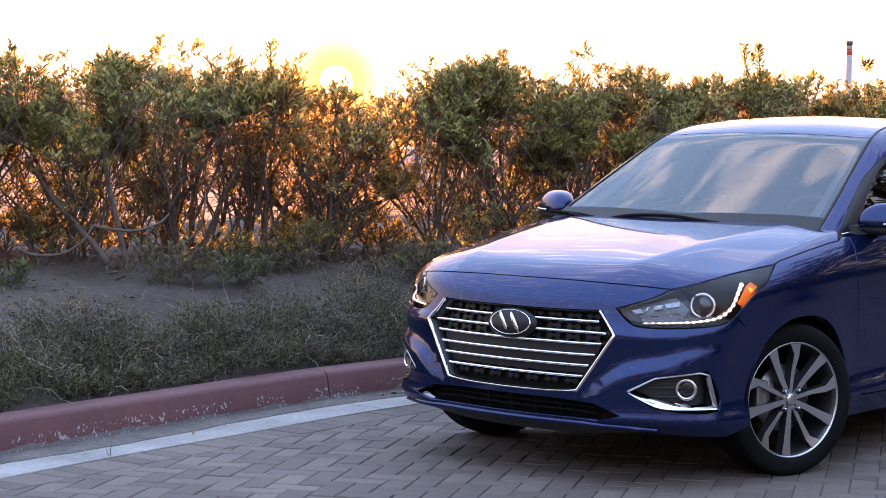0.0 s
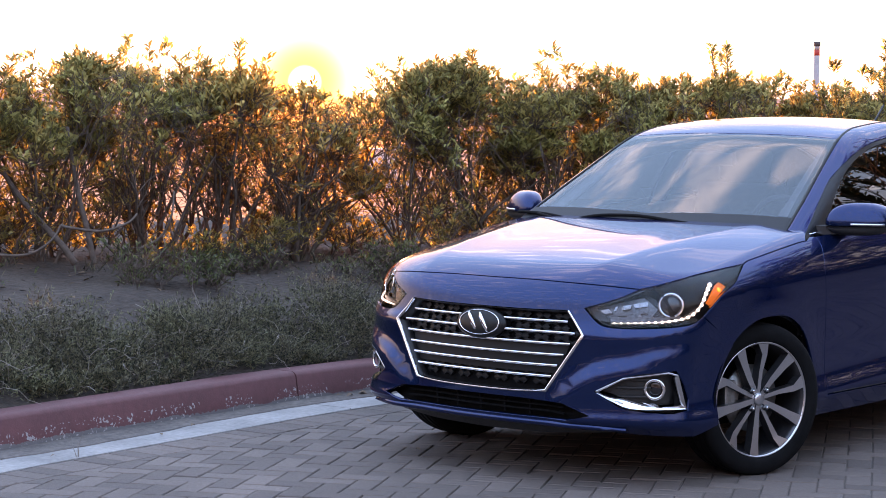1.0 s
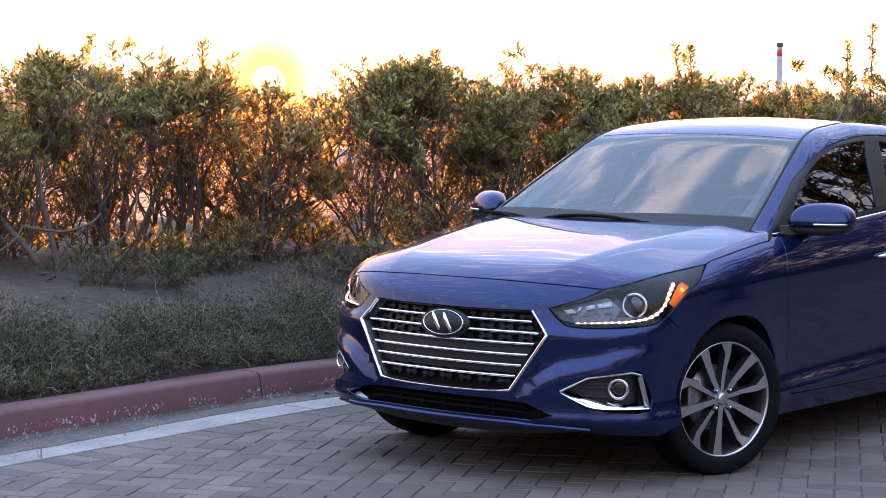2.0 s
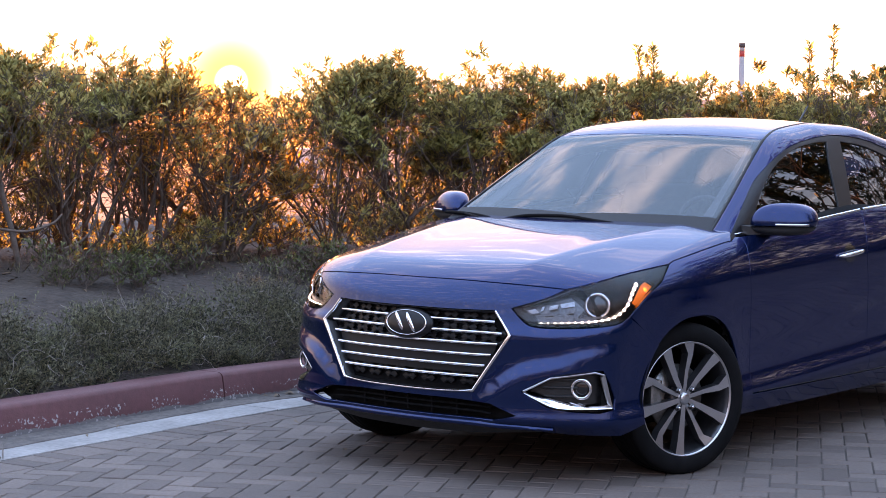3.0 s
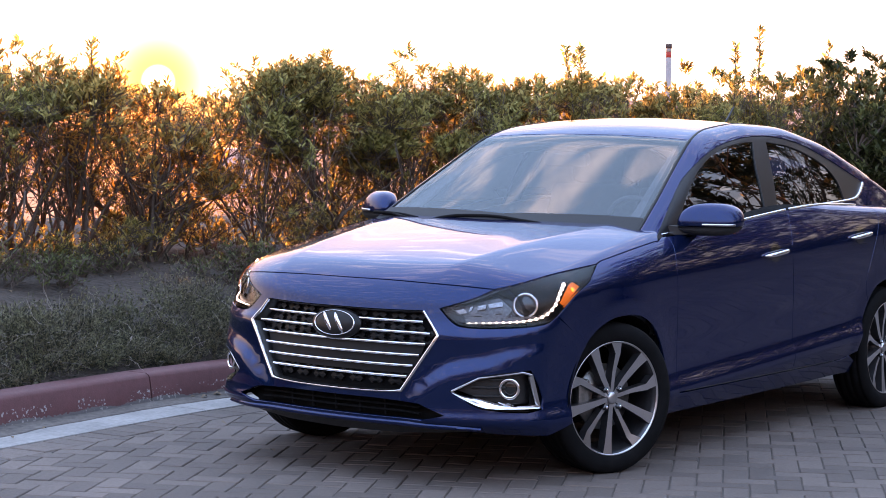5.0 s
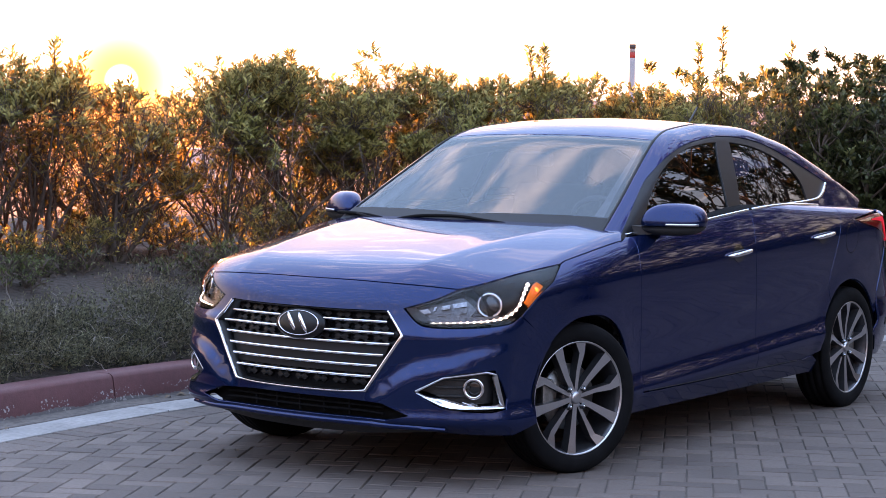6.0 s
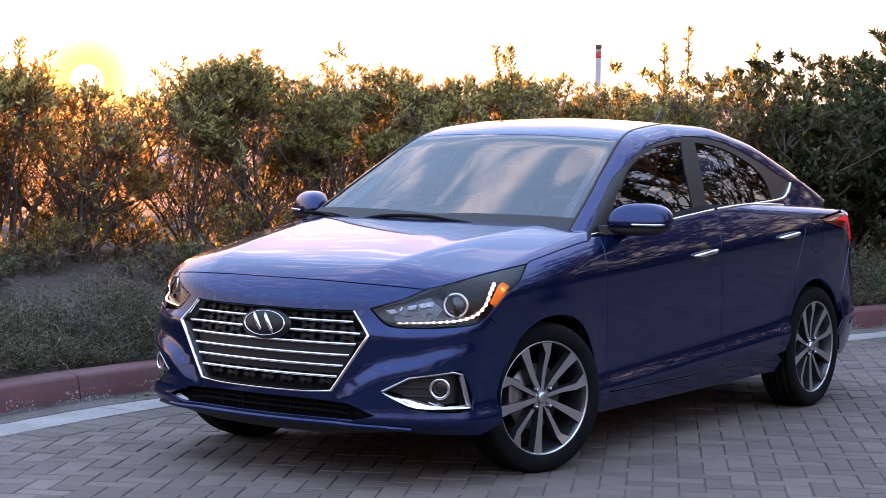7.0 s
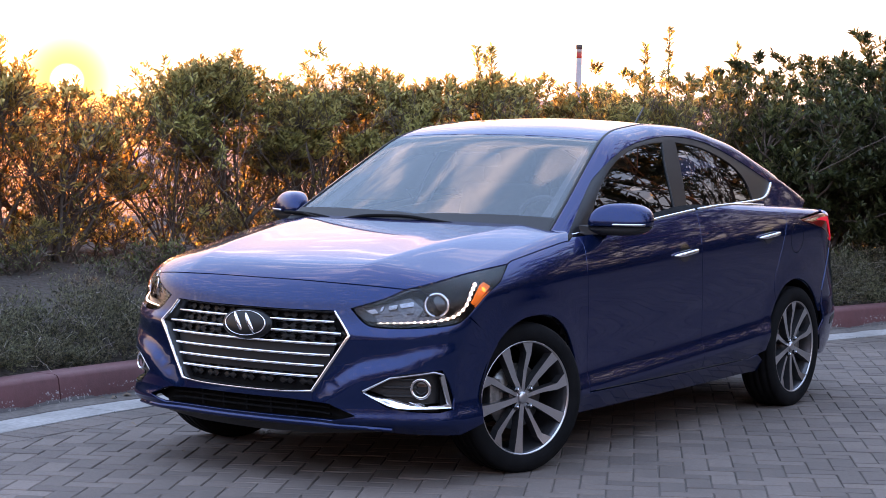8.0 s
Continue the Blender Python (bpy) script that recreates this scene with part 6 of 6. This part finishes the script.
for k, (x, y, size) in enumerate([(-0.50, -1.90, 0.05), (-0.56, -1.93, 0.06), (-0.60, -1.90, 0.045), (-0.66, -1.92, 0.06), (-0.70, -1.94, 0.05), (-0.45, -1.93, 0.04), (0.14, -1.24, 0.05), (1.05, -1.60, 0.03), (0.75, -1.72, 0.035), (1.75, -1.50, 0.03), (-0.2, -0.9, 0.035), (0.55, -0.55, 0.03)]):
    w = k * 2.4
    v, f = leaf_mesh(np.array([(0, 0, 0)]), np.array([(math.cos(w), math.sin(w), 0.25)]), np.array([(0.1, 0.1, 1.0)]), np.array([size]), np.array([size * 0.5]), 0.4)
    ob = tagged(quick_mesh("fallen_leaf", v, f, LITTER), "curled dry brown leaf lying by the kerb", "leaf", "fallen leaves")
    ob.location = (x, y, 0.010)
weed = thing("gutter_weed", "thin weed growing from the gutter's joint", "weed", pose(1.652, -1.44, 0.0))
for k in range(5):
    w = k * 1.9
    p, r, _ = grow(rng, (0, 0, -0.01), (math.cos(w) * 0.35, math.sin(w) * 0.35, 1), 0.05 + 0.018 * k, 0.0018, 0.12, 0.0, 5)
    mesh_object("blade", *tube(p, r, 4, False), DRY, weed)

# unseen dense bushes, added to hide the bright low horizon from the doors
for k in range(8):
    shrub("bush", 260 + k, (-21.0 + 2.0 * k, 3.4 + 1.05 * k, -0.05), 2.3 + 0.3 * math.sin(k * 2.3), 3.2, "dense dark-green bush, added unseen across the drive to block low sky", leaf=LEAF_DARK, leaves=9000, stems=9, low=-0.3, leaf_len=0.15, group="bushes across the drive", category="bush", thick=0.03, deep=1.0, skirt=240)

# trees on the far side of the drive, which the glass and the doors mirror
for k, (x, y, h, w) in enumerate([(-18.5, 4.5, 8.0, 7), (-14.5, 7.2, 13.0, 8.0), (-11.5, 9.5, 8.0, 6.5), (-7, 12.5, 5.5, 6.5), (-2, 15.0, 3.4, 6), (5, 17, 4.5, 7.5), (12, 15, 5.5, 8.0), (19, 10, 7.0, 8.5), (22, 4, 7.5, 8.5), (22, -2.5, 7.5, 8.5), (20, -9, 6.0, 8.0), (-5.6, 12.4, 16.0, 12.0)]):
    tall_one = h > 10
    shrub("tree", 200 + k, (x, y, -0.05), h, w, "tall dark-green spreading tree beside the drive" if tall_one else "dark-green spreading tree beside the drive", leaf=LEAF_DARK, leaves=(30000 if tall_one else 42000 if k < 5 else 26000), stems=12, low=(0.30 if tall_one else 0.0), leaf_len=(0.22 if tall_one else 0.17 if k < 5 else 0.20), group="trees across the drive", category="tree", thick=0.07, deep=1.0, skirt=(0 if tall_one else 520 if k < 5 else 260))
# ---- far chimney with a red band ----
stack = thing("chimney_stack", "tall grey chimney with a dark cap and red band far off", "chimney", pose(-597.5, -347.0, -16))
STACK = material("pale_grey_chimney", (0.30, 0.27, 0.27), 0.9, 0, 0.4, 0.1)
STACK_RED = material("red_chimney_band", (0.42, 0.05, 0.04), 0.9, 0, 0.4, 0.1)
STACK_CAP = material("dark_chimney_cap", (0.06, 0.05, 0.05), 0.9, 0, 0.4, 0.1)
for name, z0, z1, r, mat in (("shaft", 0, 42.0, 0.92, STACK), ("band", 42.0, 43.9, 0.93, STACK_RED), ("shaft_top", 43.9, 45.2, 0.90, STACK), ("cap", 45.2, 46.6, 1.08, STACK_CAP)):
    rr = 1.25 * r if z0 == 0 else r
    mesh_object(name, *loft([[(q * math.cos(a), q * math.sin(a), z) for a in np.arange(20) * math.pi / 10] for z, q in ((z0, rr), (z1, r))]), mat, stack)


# pale sheds down in the valley
for x, y, z, w, h in ((-325, -299, -13.5, 9, 9.0), (-331, -293, -14, 11, 3.2), (-427, -409, -14, 14, 11)):
    shed = thing("far_shed", "pale flat-roofed shed far down in the valley", "building", pose(x, y, z, 0, 0, 38), "valley sheds")
    bm = bmesh.new()
    box(bm, (w * 0.7, w, h), pose(0, 0, h / 2), 0.15)
    part("wall", bm, WHITE_WALL, shed)
    bm = bmesh.new()
    box(bm, (w * 0.7 + 0.8, w + 0.8, 0.5), pose(0, 0, h + 0.2), 0.1)
    part("roof", bm, WHITE_WALL, shed)
# ---- block pavers: a herringbone field and a header course along the gutter ----
A_DIR = np.array((math.cos(radians(28.5)), math.sin(radians(28.5))))
N_DIR = np.array((-A_DIR[1], A_DIR[0]))
UNIT, GAP, U0, V0 = 0.1035, 0.0042, 0.02, 1.36


def block(length, width, top=0.0, cham=0.0036, deep=0.03):
    """One paver about its middle: a chamfered top and four sides."""
    a, b = length / 2, width / 2
    v = [(sx * (a - cham), sy * (b - cham), top) for sx, sy in ((-1, -1), (1, -1), (1, 1), (-1, 1))]
    v += [(sx * a, sy * b, top - cham) for sx, sy in ((-1, -1), (1, -1), (1, 1), (-1, 1))]
    v += [(sx * a, sy * b, top - deep) for sx, sy in ((-1, -1), (1, -1), (1, 1), (-1, 1))]
    f = [(0, 1, 2, 3)]
    for k in range(4):
        n = (k + 1) % 4
        f += [(4 + k, 4 + n, n, k), (8 + k, 8 + n, 4 + n, 4 + k)]
    return v, f


def clip(poly, point, normal):
    """The part of a flat polygon on the side of the line away from normal."""
    out = []
    for i, q in enumerate(poly):
        p = poly[i - 1]
        dp, dq = np.dot(p - point, normal), np.dot(q - point, normal)
        if (dp <= 0) != (dq <= 0):
            out.append(p + (q - p) * dp / (dp - dq))
        if dq <= 0:
            out.append(q)
    return out


def slab(poly, tilt):
    """A paver cut to an odd outline."""
    c = np.mean(poly, 0)
    k = len(poly)
    v = [(*(c + (q - c) * 0.955), tilt) for q in poly] + [(*q, tilt - 0.0035) for q in poly] + [(*q, -0.03) for q in poly]
    f = [tuple(range(k))]
    for i in range(k):
        n = (i + 1) % k
        f += [(k + i, k + n, n, i), (2 * k + i, 2 * k + n, k + n, k + i)]
    return v, f


prng = np.random.default_rng(11)
whole, cut = [], []
HEADER = 0.212
for i in range(-170, 190):
    for j in range(-170, 190):
        r = (i + j) % 4
        if r == 0:
            cell = (i + 1.0, j + 0.5, 0)
        elif r == 2:
            cell = (i + 0.5, j + 1.0, 90)
        else:
            continue
        c = A_DIR * (U0 + cell[0] * UNIT) + N_DIR * (V0 + cell[1] * UNIT)
        if -15 < c[0] < 13 and -2.2 < c[1] < 12:
            whole.append((c[0], c[1], cell[2]))
whole = np.array(whole)
off, who = off_edge(whole[:, :2])
field = []
for (x, y, turn), d, k in zip(whole, off, who):
    if d < -HEADER - 0.12:
        field.append((x, y, turn))
    elif d < -HEADER + 0.12:
        w = radians(28.5 + turn)
        ax, ay = np.array((math.cos(w), math.sin(w))), np.array((-math.sin(w), math.cos(w)))
        a, b = UNIT - GAP / 2, UNIT / 2 - GAP / 2
        poly = [np.array((x, y)) + ax * sx * a + ay * sy * b for sx, sy in ((-1, -1), (1, -1), (1, 1), (-1, 1))]
        poly = clip(poly, EDGE[k] - EDGE_OUT[k] * (HEADER + 0.004), EDGE_OUT[k])
        if len(poly) > 2:
            q = np.array(poly)
            area = 0.5 * abs(np.sum(q[:, 0] * np.roll(q[:, 1], -1) - np.roll(q[:, 0], -1) * q[:, 1]))
            if area > 0.0006:
                cut.append(slab(poly, prng.normal(0, 0.0008)))
near = np.argsort(np.hypot(np.array(field)[:, 0] - 1.1, np.array(field)[:, 1] - 1.0))
paver_mesh = bpy.data.meshes.new("paver")
paver_mesh.from_pydata(*(lambda vf: (vf[0], [], vf[1]))(block(2 * UNIT - GAP, UNIT - GAP)))
paver_mesh.materials.append(PAVER)


def laid(x, y, turn, extra=0.0):
    return Matrix.Translation((x, y, prng.normal(0, 0.0010))) @ Matrix.Rotation(radians(28.5 + turn) + prng.normal(0, 0.006) + extra, 4, "Z") @ Matrix.Rotation(prng.normal(0, 0.006), 4, "X") @ Matrix.Rotation(prng.normal(0, 0.004), 4, "Y")


for k in near[:300]:
    ob = new("paver", paver_mesh)
    ob.parent = drive
    ob.matrix_basis = laid(*field[k])
rest = list(cut)
base_v, base_f = block(2 * UNIT - GAP, UNIT - GAP)
for k in near[300:]:
    m = laid(*field[k])
    rest.append(([tuple(m @ Vector(q)) for q in base_v], base_f))
hv, hf = block(HEADER - 0.010, UNIT - GAP)
for s in np.arange(2.0, EDGE_LEN[-1] - 2.0, UNIT):
    k = int(np.searchsorted(EDGE_LEN, s))
    u = (s - EDGE_LEN[k - 1]) / (EDGE_LEN[k] - EDGE_LEN[k - 1])
    p = EDGE[k - 1] * (1 - u) + EDGE[k] * u
    o = EDGE_OUT[k - 1] * (1 - u) + EDGE_OUT[k] * u
    if not (-14 < p[0] < 13):
        continue
    c = p - o * (HEADER / 2)
    m = laid(c[0], c[1], math.degrees(math.atan2(o[1], o[0])) - 28.5)
    rest.append(([tuple(m @ Vector(q)) for q in hv], hf))
v, f = merge(*rest)
tagged(mesh_object("joined_pavers", v, f, PAVER_FAR, drive, smooth=False), kind="stuff")
